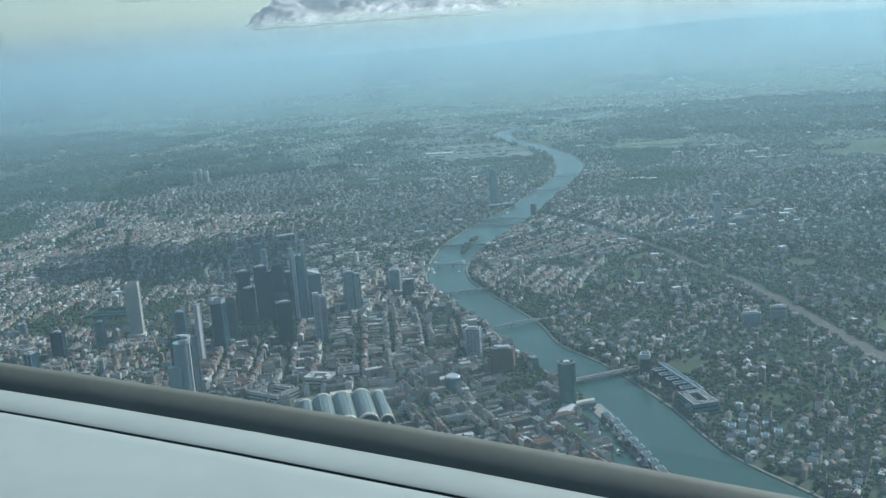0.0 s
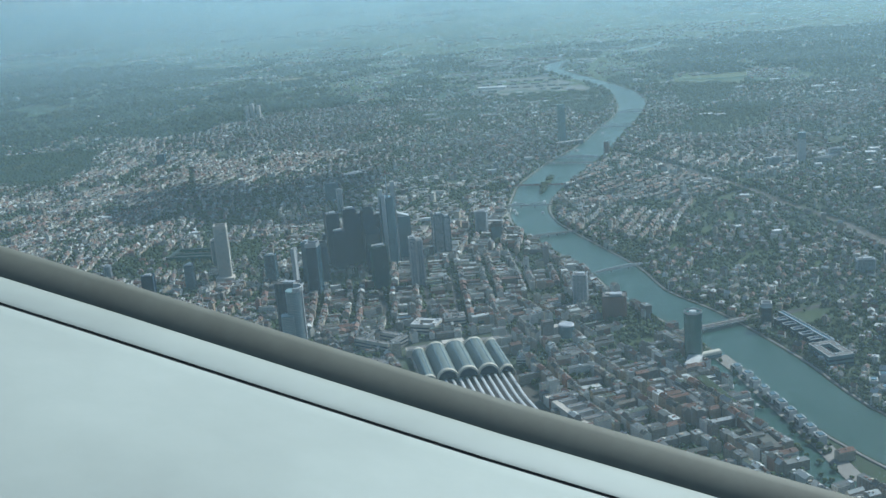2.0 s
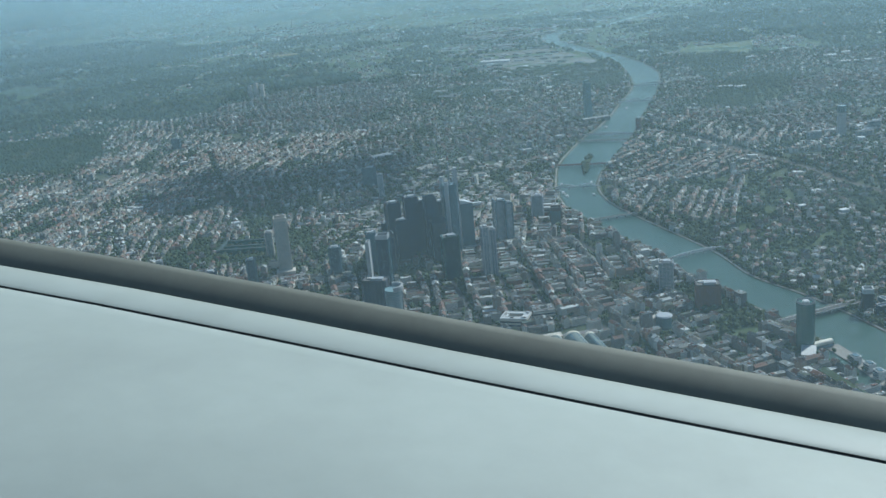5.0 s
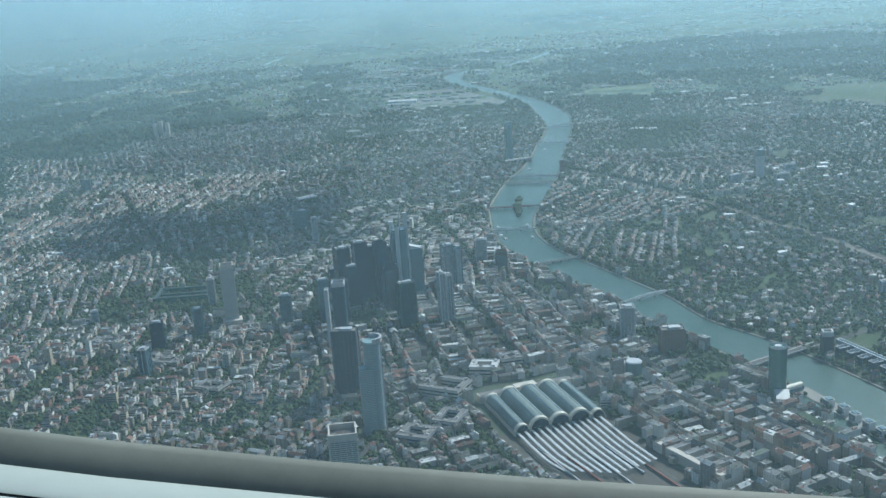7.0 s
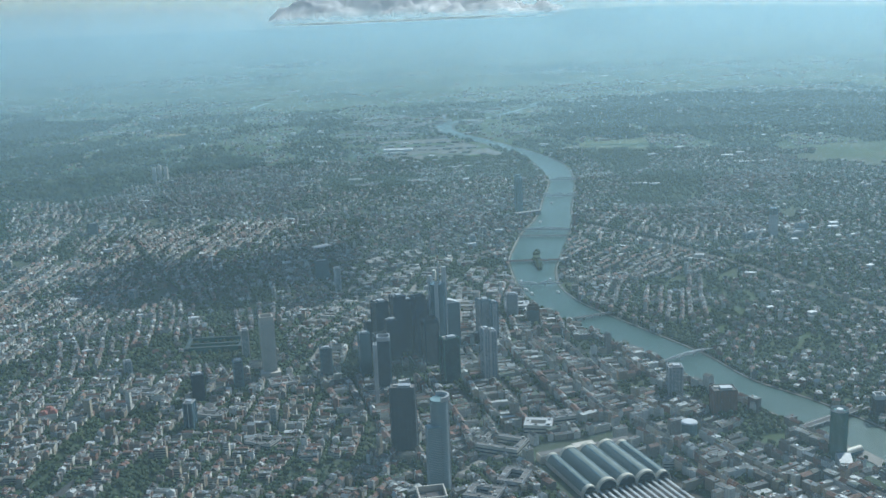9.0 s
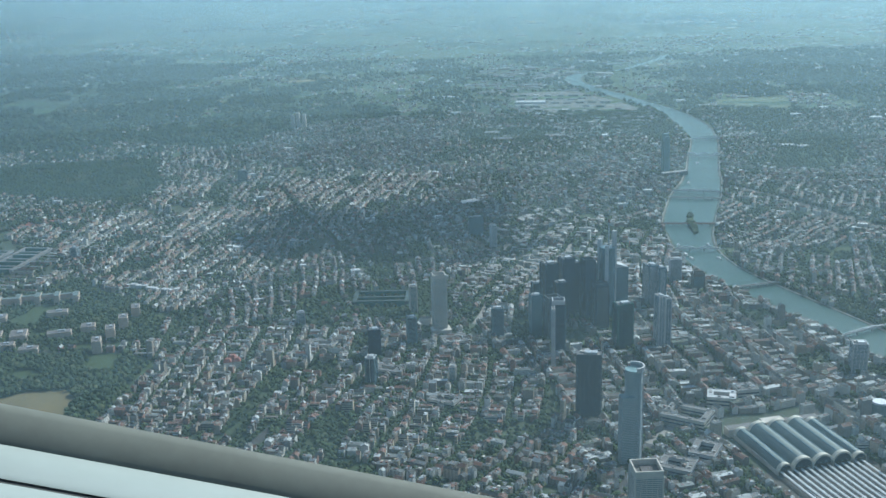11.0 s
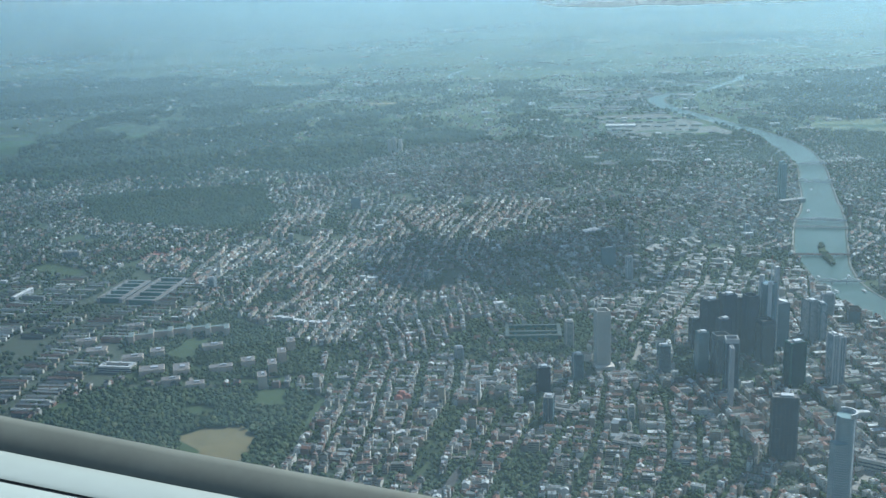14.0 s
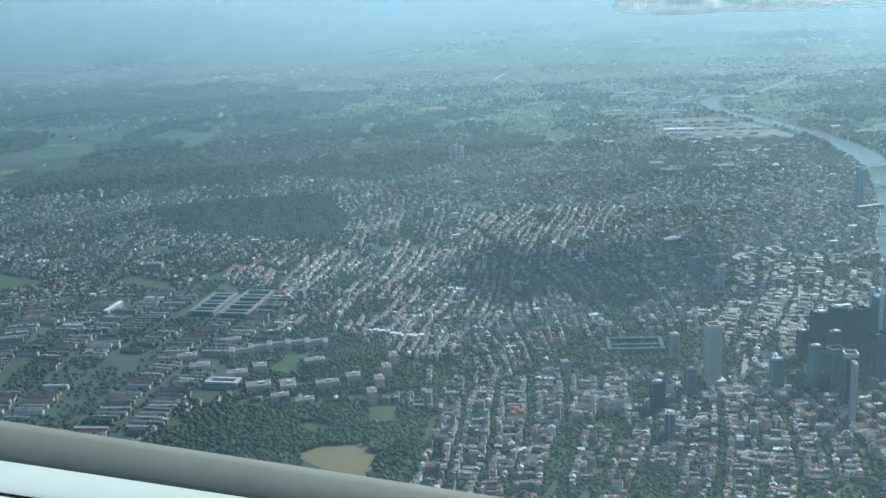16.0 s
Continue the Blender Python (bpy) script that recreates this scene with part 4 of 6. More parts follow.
for k in range(900):
    x, y = r3.uniform(-700, 1700), 1340 + 2300 * r3.random() ** 1.2
    w, d = r3.uniform(16, 90), r3.uniform(6, 26)
    if river_gap(np.array([x]), np.array([y]))[0] < w * 0.6 + 6:
        continue
    a = r3.uniform(-0.35, 0.35)
    c, s = math.cos(a), math.sin(a)
    q = [(x + c * u * w / 2 - s * v * d / 2, y + s * u * w / 2 + c * v * d / 2) for u, v in ((-1, -0.7), (-0.2, -1), (1, -0.8), (0.9, 0.8), (0.1, 1), (-0.9, 0.7))]
    bm.face([(px, py, 0.3 + 0.0004 * k + land_height(math.hypot(px - CENTRE[0], py - CENTRE[1]), math.atan2(py - CENTRE[1], px - CENTRE[0])) * 1.01) for px, py in q])
for k in range(200):
    x, y = r3.uniform(-1500, -640), r3.uniform(1250, 2000)
    w, d = r3.uniform(20, 90), r3.uniform(4, 16)
    a = r3.uniform(-0.25, 0.25)
    c, s = math.cos(a), math.sin(a)
    bm.face([(x + c * u * w / 2 - s * v * d / 2, y + s * u * w / 2 + c * v * d / 2, 0.7 + 0.0005 * k) for u, v in ((-1, -1), (1, -1), (1, 1), (-1, 1))])
structure("fields", bm, M_FIELD, "patchwork of green and straw-coloured fields", "fields", "stuff")


# ---- trees ----
def crown_points(seed):
    rng = np.random.default_rng(seed)
    t = (1 + 5 ** 0.5) / 2
    p = np.array([(-1, t, 0), (1, t, 0), (-1, -t, 0), (1, -t, 0), (0, -1, t), (0, 1, t), (0, -1, -t), (0, 1, -t), (t, 0, -1), (t, 0, 1), (-t, 0, -1), (-t, 0, 1)], float)
    return p / np.linalg.norm(p[0]) * rng.uniform(0.7, 1.25, (12, 1))


ICO = np.array([(0, 11, 5), (0, 5, 1), (0, 1, 7), (0, 7, 10), (0, 10, 11), (1, 5, 9), (5, 11, 4), (11, 10, 2), (10, 7, 6), (7, 1, 8), (3, 9, 4), (3, 4, 2), (3, 2, 6), (3, 6, 8), (3, 8, 9),
                (4, 9, 5), (2, 4, 11), (6, 2, 10), (8, 6, 7), (9, 8, 1)])


def woods(name, places, label, size=(0.8, 1.5), seed=1, lobes=2, leaf=M_LEAF):
    """Many clumps of foliage in one mesh."""
    rng = np.random.default_rng(seed)
    pl = np.array(places, float)
    n = len(pl)
    shapes = np.stack([crown_points(k) for k in range(16)])
    vs, fs = [], []
    for lobe in range(lobes):
        r = rng.uniform(*size, n) * (1.0 if lobe == 0 else 0.7)
        pts = shapes[rng.integers(0, 16, n)]
        spin = rng.uniform(0, 6.28, n)
        c, s = np.cos(spin)[:, None], np.sin(spin)[:, None]
        x, y, z = pts[:, :, 0], pts[:, :, 1], pts[:, :, 2]
        X = (c * x - s * y) * r[:, None] + pl[:, :1] + (rng.uniform(-0.9, 0.9, (n, 1)) if lobe else 0)
        Y = (s * x + c * y) * r[:, None] + pl[:, 1:2] + (rng.uniform(-0.9, 0.9, (n, 1)) if lobe else 0)
        Z = (z * 0.95 + 1.0) * r[:, None] + 0.25 + (rng.uniform(-0.1, 0.6, (n, 1)) if lobe else 0)
        vs.append(np.stack([X, Y, Z], 2).reshape(-1, 3))
        fs.append((np.arange(n)[:, None, None] * 12 + ICO[None]).reshape(-1, 3) + lobe * n * 12)
    me = bpy.data.meshes.new(name)
    me.from_pydata(np.concatenate(vs).tolist(), [], np.concatenate(fs).tolist())
    me.materials.append(leaf)
    me.update()
    return tagged(new(name, me), label, "trees", "", "stuff")


def scatter(poly, spacing, seed, keep=0.9, avoid=()):
    rng = np.random.default_rng(seed)
    xs, ys = [p[0] for p in poly], [p[1] for p in poly]
    gx, gy = np.meshgrid(np.arange(min(xs), max(xs), spacing), np.arange(min(ys), max(ys), spacing))
    gx = gx.ravel() + rng.uniform(-0.6, 0.6, gx.size) * spacing
    gy = gy.ravel() + rng.uniform(-0.6, 0.6, gy.size) * spacing
    clump = np.array([noise.noise(Vector((x * 0.035, y * 0.035, seed))) for x, y in zip(gx, gy)])
    warp = 0.07 * (max(xs) - min(xs))
    wx = gx + warp * np.array([noise.noise(Vector((x * 0.02, y * 0.02, 7.5 + seed))) for x, y in zip(gx, gy)])
    wy = gy + warp * np.array([noise.noise(Vector((x * 0.02, y * 0.02, 3.5 + seed))) for x, y in zip(gx, gy)])
    ok = inside(wx, wy, poly) & (rng.random(gx.size) < keep) & (clump > -0.32 + 0.6 * (1 - keep))
    for a in avoid:
        ok &= ~inside(gx, gy, a)
    return list(zip(gx[ok], gy[ok]))


gx, gy = RNG.uniform(-430, 60, 15000), RNG.uniform(430, 700, 15000)
H = A[(A[:, 1] < 710) & (A[:, 0] > -440) & (A[:, 0] < 70)]
near_wall = np.array([(np.maximum(np.abs(H[:, 0] - x), np.abs(H[:, 1] - y)) - 0.5 * np.minimum(H[:, 2], H[:, 3])).min() for x, y in zip(gx, gy)])
bare = (near_wall > 1.25) & ~blocked(gx, gy)
TREES += list(zip(gx[bare], gy[bare]))
park_trees = scatter(PARK_NEAR, 2.1, 3, 0.88, [MEADOW])
woods("park_trees", park_trees, "dense dark green park trees", (0.9, 1.7), 2)
woods("park_trees", scatter(CEMETERY, 2.5, 4, 0.98), "dense dark cemetery woodland", (1.3, 2.1), 3, 2, M_FOREST)
woods("park_trees", scatter(RING_PARK, 2.2, 5, 0.9, [OFFICE_YARD]) + scatter(RING_STRIP, 2.4, 15, 0.8) + scatter(CAMPUS, 2.3, 6, 0.97) + scatter(LAWN, 2.8, 61, 0.8) + scatter(RIVER_GREEN, 7, 8, 0.4), "dark green park trees between buildings", (0.8, 1.5), 4)
woods("forest", scatter(WOODS_E, 4.4, 9, 0.6) + scatter(WOODS_S, 5.6, 10, 0.7), "dark forest east and south of the city", (2.0, 3.4), 5, 2, M_FOREST)
verge = []
for p, q in zip(RAIL[:-1], RAIL[1:]):
    for k in range(9):
        u, sd = RNG.random(), RNG.choice([-1, 1])
        verge.append((p[0] + (q[0] - p[0]) * u + sd * RNG.uniform(5, 8), p[1] + (q[1] - p[1]) * u))
TREES += verge
for line in STREETS[1:]:
    pts = smooth_line(line, 4)
    for (ax, ay), (bx, by) in zip(pts[:-1], pts[1:]):
        n = int(math.hypot(bx - ax, by - ay) / 2.6)
        for k in range(n):
            u, sd = (k + RNG.random()) / n, RNG.choice([-1, 1])
            if RNG.random() < 0.6:
                dx, dy = (by - ay), -(bx - ax)
                q = math.hypot(dx, dy)
                TREES.append((ax + (bx - ax) * u + sd * 2.5 * dx / q, ay + (by - ay) * u + sd * 2.5 * dy / q))
woods("street_trees", [p for p in TREES if p[1] < 640], "dark green garden and courtyard trees", (0.7, 1.35), 6)
woods("street_trees", [p for p in TREES if p[1] >= 640], "dark green garden and courtyard trees", (0.9, 1.65), 7, 1)
outer = []
for k in range(26000):
    x, y = RNG.uniform(-700, 950), 1320 + 800 * RNG.random() ** 1.3
    if noise.noise(Vector((x * 0.011, y * 0.008, 2.0))) + 0.35 * noise.noise(Vector((x * 0.045, y * 0.03, 6.0))) < 0.0:
        outer.append((x, y))
og = river_gap(np.array([o[0] for o in outer]), np.array([o[1] for o in outer]))
od = inside(np.array([o[0] for o in outer]), np.array([o[1] for o in outer]), DOCKS) | inside(np.array([o[0] for o in outer]), np.array([o[1] for o in outer]), RIVER_FIELDS)
woods("suburb_trees", [o for o, g, d in zip(outer, og, od) if g > 3 and not d], "loose dark green trees between the suburbs", (1.5, 3.0), 41, 1)
woods("quay_park_trees", scatter(NIZZA, 2.4, 44, 0.75), "leafy trees in the river bank park", (0.9, 1.5), 44)
for poly, sp in (([(-1400, 1900), (-700, 1750), (-500, 2050), (-900, 2500), (-1500, 2500)], 11), ([(200, 1500), (700, 1450), (900, 1900), (500, 2100), (260, 1800)], 9), ([(-560, 1420), (-380, 1560), (-330, 1800), (-700, 1700)], 8)):
    woods("forest", scatter(poly, sp * 0.62, int(sp), 0.6), "far hazy woodland", (2.2, 3.8), int(sp), 2, M_FOREST)


copse = []
for x, y in RNG.uniform((-1600, 1180), (-480, 2300), (30000, 2)).tolist():
    n = noise.noise(Vector((x * 0.006, y * 0.004, 9.0))) + 0.5 * noise.noise(Vector((x * 0.02, y * 0.013, 4.0)))
    if n > 0.02:
        copse.append((x, y))
woods("forest", copse, "dark copses and hedges on the farmland", (2.0, 3.6), 77, 1, M_FOREST)

# ---- high-rises ----
FLOOR = 0.72


def high_rise(x, y, h, wx, wy, turn, core, band, label, roof="plant", band_h=0.26, fins=0, fin_mat=None, name="high_rise", pod=0.0):
    """A tower: glazed core, a slab edge at every floor, corner piers, parapet and roof plant."""
    top = thing(name, x, y, 0, -radians(turn), label, "high-rise", "high-rises of the city centre")
    part("core", Mesh().box(0, 0, 0, h, wx, wy), core, top)
    b = Mesh()
    z = FLOOR
    while z < h - 0.2:
        b.box(0, 0, z - band_h / 2, z + band_h / 2, wx + 0.10, wy + 0.10)
        z += FLOOR
    part("floor_bands", b, band, top)
    for sx in (-1, 1):
        for sy in (-1, 1):
            part("corner_pier", Mesh().box(sx * wx / 2, sy * wy / 2, 0, h + 0.15, 0.55, 0.55), band, top)
    if fins:
        for k in range(fins):
            u = -wx / 2 + wx * (k + 1) / (fins + 1)
            for sy in (-1, 1):
                part("facade_fin", Mesh().box(u, sy * (wy / 2 + 0.06), 0, h, 0.18, 0.22), fin_mat or band, top)
    part("parapet", Mesh().ring(0, 0, h, h + 0.5, wx + 0.16, wy + 0.16, 0.3), fin_mat or band, top)
    if roof == "plant":
        part("roof_plant", Mesh().box(0.08 * wx, -0.05 * wy, h, h + 1.1, wx * 0.5, wy * 0.5), M_STEEL, top)
        part("roof_plant", Mesh().box(-0.28 * wx, 0.2 * wy, h, h + 0.6, wx * 0.22, wy * 0.3), M_CONC, top)
    elif roof == "frame":
        part("crown_frame", Mesh().ring(0, 0, h + 0.5, h + 2.3, wx + 0.1, wy + 0.1, 0.5), fin_mat or band, top, "pale open roof frame")
        part("roof_plant", Mesh().box(0, 0, h, h + 0.9, wx * 0.4, wy * 0.4), M_DARKP, top)
    elif roof == "wedge":
        b = Mesh()
        q = [(-wx / 2, -wy / 2), (wx / 2, -wy / 2), (wx / 2, wy / 2), (-wx / 2, wy / 2)]
        zt = [h + 3.0, h + 0.6, h + 0.6, h + 3.0]
        b.v = [(px, py, h) for px, py in q] + [(px, py, zz) for (px, py), zz in zip(q, zt)]
        b.f = [(0, 1, 5, 4), (1, 2, 6, 5), (2, 3, 7, 6), (3, 0, 4, 7), (4, 5, 6, 7)]
        b.m = [0] * 5
        part("sloping_roof", b, M_STEEL, top)
    part("roof", Mesh().box(0, 0, h, h + 0.05, wx - 0.4, wy - 0.4), M_ROOFDK, top)
    if pod:
        part("podium", Mesh().box(0, -wy * 0.5, 0, pod, wx * 1.5, wy * 1.1), M_STONE, top, "low podium building")
    return top


high_rise(-141.0, 498.6, 31.4, 11.0, 6.0, 12, M_GLASS, M_SLATE, "dark slate-grey slab high-rise with a dented pale roof edge", "plant", 0.26, 5, M_SLATE)
high_rise(-203, 619, 32.2, 7.2, 7.0, -8, M_GLASS_P, M_STONE, "pale stone square high-rise with an open top", "frame", 0.40, 7, M_STONE, pod=3.6)
high_rise(-219, 601, 16, 4.8, 5.2, -6, M_GLASS, M_GLASS_B, "blue-grey glass office tower beside the pale tower", "plant")
high_rise(-142.5, 579, 28, 6.6, 6.4, 6, M_GLASS, M_GLASS_B, "dark glass tower with a pale square roof frame", "frame", 0.2, 0, M_STEEL)
high_rise(-148.5, 557, 33, 1.5, 5.0, 6, M_PALE, M_STEEL, "slim pale tower blade with bright narrow edge", "none", 0.3)
high_rise(-142, 602, 22, 7.6, 7.0, -12, M_GLASS_N, M_SLATE, "dark tower with a pale square roof frame", "frame", 0.26)
high_rise(-139.5, 635, 33, 7.4, 7.4, -20, M_GLASS, M_GLASS, "dark mirrored glass twin tower", "plant", 0.2)
high_rise(-129, 637, 35, 7.2, 7.0, -14, M_GLASS_N, M_GLASS_N, "dark mirrored twin tower with a brown roof", "plant", 0.2)
high_rise(-117.5, 632, 33.5, 6.4, 6.8, -16, M_GLASS_N, M_GLASS, "dark glass high-rise in the dense cluster", "frame", 0.2)
high_rise(-123.5, 645, 30, 6.0, 6.0, -16, M_GLASS_N, M_GLASS, "dark glass tower between the twin towers", "plant", 0.2)
high_rise(-134.5, 624, 25, 6.6, 6.0, -16, M_GLASS, M_GLASS_N, "low dark glass tower in the dense cluster", "plant", 0.2)
high_rise(-113, 648, 28, 6.0, 6.0, -14, M_GLASS_N, M_GLASS, "dark navy tower with a flat roof", "plant", 0.2)
high_rise(-97, 642, 27, 7.0, 6.4, -12, M_GLASS_B, M_GLASS_B, "blue-grey glass tower with a sloping white-edged roof", "wedge", 0.24)
high_rise(-113.5, 617, 24, 7.8, 7.0, -14, M_SLATE, M_GLASS, "dark slate tower with a pale roof outline", "frame", 0.26)
high_rise(-88, 584, 28, 3.2, 6.4, -10, M_GLASS_B, M_PALE, "pale grey tower slab with bright edges", "plant", 0.34, 1, M_PALE)
high_rise(-84.2, 585, 26.5, 3.0, 6.0, -10, M_GLASS_B, M_STEEL, "grey glass tower slab beside its pale twin", "plant", 0.3, 1, M_PALE)
high_rise(-107, 586, 24, 8.8, 6.4, -14, M_GLASS, M_GLASS_G, "dark blue-green office tower at the park strip", "plant", 0.24)
high_rise(-77, 650, 25, 6.0, 8.0, -14, M_STEEL, M_GLASS_B, "silver-grey banded high-rise with rounded look", "plant", 0.3)
high_rise(-72, 647, 24, 4.0, 6.0, -14, M_STEEL, M_GLASS_B, "silver-grey banded high-rise wing", "plant", 0.3)
high_rise(-51, 693, 15, 7.0, 6.0, 8, M_GLASS_B, M_STEEL, "grey office tower close to the river", "plant")
high_rise(-41, 676, 9, 7.0, 6.0, 8, M_GLASS_B, M_DARKP, "low dark office tower at the river", "frame")
high_rise(-157, 790, 16, 3.8, 5.0, -6, M_GLASS_B, M_PALE, "slim white tower in the shopping district", "plant", 0.4, 2, M_PALE)
high_rise(-167, 820, 15, 10.0, 3.0, -6, M_GLASS_B, M_GLASS_B, "wide blue-grey slab tower", "plant")
high_rise(0, 538, 15, 7.0, 6.6, 10, M_GLASS_B, M_STEEL, "grey hotel tower near the river", "plant", 0.3, 3)
high_rise(14, 510, 12, 11.0, 8.0, 8, M_BRICKR, M_BRICKR, "massive red-brown office block at the river", "plant", 0.3, 6, M_DARKP)
high_rise(-144, 376, 37, 9.4, 9.4, 0, M_GLASS_B, M_STONE, "tall pale tower with dark hollow square top", "frame", 0.36, 4, M_STONE)
high_rise(-239, 587, 15, 6.0, 6.0, -6, M_GLASS, M_GLASS, "dark office tower in the villa quarter", "plant")
high_rise(-240, 550, 14, 4.4, 5.6, 14, M_GLASS, M_GLASS_B, "dark tower with one bright edge", "plant", 0.24, 1, M_PALE)
high_rise(-200, 546, 8.6, 3.2, 3.2, 10, M_GLASS_B, M_STONE, "small pale stone office tower", "plant")
high_rise(-217, 653, 17, 4.2, 5.0, -4, M_GLASS_B, M_STONE, "slim grey tower at the park", "plant")
high_rise(-145, 646, 18, 5.0, 5.0, -12, M_GLASS, M_GLASS, "dark slim glass tower", "plant")
high_rise(-151, 606, 24, 5.4, 5.4, -10, M_GLASS_B, M_GLASS_B, "blue glass tower between dark towers", "plant")
high_rise(-172, 604, 18, 6.0, 5.0, 0, M_GLASS, M_GLASS_B, "dark glass towers beside the park", "plant")
high_rise(-368, 1043, 12, 8.0, 4.0, 6, M_GLASS_B, M_GLASS, "dark slab tower in the north quarter", "plant")
high_rise(57, 940, 12, 3.6, 3.6, 20, M_BRICKR, M_DARKP, "dark brick stepped tower on the river bank", "plant")
high_rise(81, 488, 9, 4.6, 4.6, 12, M_GLASS, M_DARKP, "dark office cube at the bridge head", "frame", 0.26, 0, M_PALE)
for k, (dx, hh) in enumerate(((-9, 18), (-3, 20), (4, 17))):
    high_rise(-338 + dx, 1342 + 4 * k, hh, 4.0, 4.0, 10, M_PALE, M_STONE, "pale far apartment tower", "plant")
for k, (px, py, hh, ww) in enumerate(((176, 846, 7, 10), (212, 840, 6, 12), (228, 862, 8, 9), (330, 700, 9, 6), (318, 712, 8, 7), (-26, 930, 8, 4), (-40, 905, 7, 4), (-590, 905, 6, 14), (-455, 800, 9, 5), (-300, 800, 8, 5), (-282, 640, 8, 4), (-415, 930, 7, 4), (150, 560, 7, 9), (166, 566, 8, 8))):
    high_rise(px, py, hh, ww, 4.4, 10 * (k % 5) - 14, M_GLASS_B, M_STONE if k % 2 else M_STEEL, "plain mid-rise slab block", "plant")

# triangular tower with mast
tri = thing("high_rise", -106, 636, 0, 0.2, "tall grey triangular tower with red-white mast and bright edge", "high-rise", "high-rises of the city centre")
tp = [(5.2 * math.cos(a), 5.2 * math.sin(a)) for a in np.linspace(0, 2 * math.pi, 13)[:-1]]
tp = [(x * (1 - 0.22 * abs(math.sin(1.5 * math.atan2(y, x)))), y * (1 - 0.22 * abs(math.sin(1.5 * math.atan2(y, x))))) for x, y in tp]
part("core", Mesh().prism(tp, 0, 41), M_GLASS_B, tri)
bands = Mesh()
for k in range(1, 56):
    bands.prism([(x * 1.015, y * 1.015) for x, y in tp], k * FLOOR - 0.12, k * FLOOR + 0.12)
part("floor_bands", bands, M_GLASS_B, tri)
for a, hh in ((0.1, 50), (2.2, 45), (4.3, 43)):
    part("stair_core", Mesh().box(4.6 * math.cos(a), 4.6 * math.sin(a), 0, hh, 2.2, 2.2, a), M_PALE, tri, "bright stair core")
mast = part("mast", Mesh().drum(1.0, 0, 41, 52, 0.5, 0.35, 8).drum(1.0, 0, 52, 61, 0.25, 0.08, 8), M_PALE, tri, "white aerial mast")
part("aerial", Mesh().drum(1.0, 0, 55, 57, 0.4, 0.4, 8), M_REDCOURT, mast)

# curved tower with a fan crown
wt = thing("high_rise", -131.6, 456.4, 0, 0.12, "tall pale green-grey tower with a curved white crown", "high-rise", "high-rises of the city centre")
part("core", Mesh().drum(1.4, 0.5, 0, 38, 3.7, 3.7, 24, sx=0.95, sy=1.0), M_GLASS_P, wt)
part("lower_slab", Mesh().box(-2.0, -1.6, 0, 28, 5.4, 4.8), M_GLASS_P, wt, "lower stone-banded slab")
b = Mesh()
for k in range(1, 53):
    b.drum(1.4, 0.5, k * FLOOR - 0.13, k * FLOOR + 0.13, 3.77, 3.77, 24, sx=0.95)
part("floor_bands", b, M_STEEL, wt)
b = Mesh()
for k in range(1, 39):
    b.box(-2.0, -1.6, k * FLOOR - 0.15, k * FLOOR + 0.15, 5.5, 4.9)
part("slab_bands", b, M_STEEL, wt)
part("stair_core", Mesh().box(4.9, 0.6, 0, 39, 0.9, 2.4), M_PALE, wt, "bright white edge pier")
b = Mesh()
for k in range(15):
    a = -1.5 + 3.0 * k / 14
    b.box(1.4 + 4.1 * math.cos(a), 0.5 + 4.1 * math.sin(a), 37.8, 39.6, 0.8, 0.8, a)
part("crown", b, M_PALE, wt, "white half-round crown of ribs")
wt.scale = (1.0, 1.0, 1.06)

# round harbour tower
ht = thing("harbour_tower", 40.5, 449.5, 0, 0, "round green glass tower with a white roof ring", "high-rise")
part("core", Mesh().drum(0, 0, 0, 21.8, 3.7, 3.7, 32), M_GLASS_G, ht)
b = Mesh()
for k in range(8):
    for i in range(16):
        a0, a1 = 2 * math.pi * i / 16, 2 * math.pi * (i + 0.5) / 16
        for s in (-1, 1):
            z0, z1 = k * 2.7, (k + 1) * 2.7
            p, q = (3.76 * math.cos(a0), 3.76 * math.sin(a0)), (3.76 * math.cos(a0 + s * (a1 - a0)), 3.76 * math.sin(a0 + s * (a1 - a0)))
            w = 0.10
            b.face([(p[0], p[1], z0), (p[0] + w, p[1] + w, z0), (q[0] + w, q[1] + w, z1), (q[0], q[1], z1)])
part("lattice", b, M_GLASS, ht, "dark diamond lattice")
part("roof_ring", Mesh().drum(0, 0, 21.8, 22.6, 3.8, 3.8, 32, cap=False).drum(0, 0, 21.8, 22.5, 3.2, 3.2, 32, cap=False), M_PALE, ht, "white roof ring")
part("roof_plant", Mesh().drum(0, 0, 21.8, 22.5, 1.6, 1.4, 16), M_PALE, ht)
part("base_building", Mesh().prism([(-6, -13), (-1, -15), (3, -5), (-2, -1)], 0, 4.0), M_PALE, ht, "pale wedge-shaped base building")

bh = thing("bridge_building", 47, 450, 0, 0.35, "white barrel-roofed office bridge over the harbour mouth", "office building")
b = Mesh()
n = 10
for i in range(n):
    a0, a1 = math.pi * i / n, math.pi * (i + 1) / n
    b.face([(-5.5, -1.7 * math.cos(a0), 2.2 + 1.5 * math.sin(a0)), (5.5, -1.7 * math.cos(a0), 2.2 + 1.5 * math.sin(a0)), (5.5, -1.7 * math.cos(a1), 2.2 + 1.5 * math.sin(a1)), (-5.5, -1.7 * math.cos(a1), 2.2 + 1.5 * math.sin(a1))])
part("barrel_roof", b, M_RIB, bh)
part("body", Mesh().box(0, 0, 0.8, 2.2, 11, 3.4), M_GLASS_B, bh)
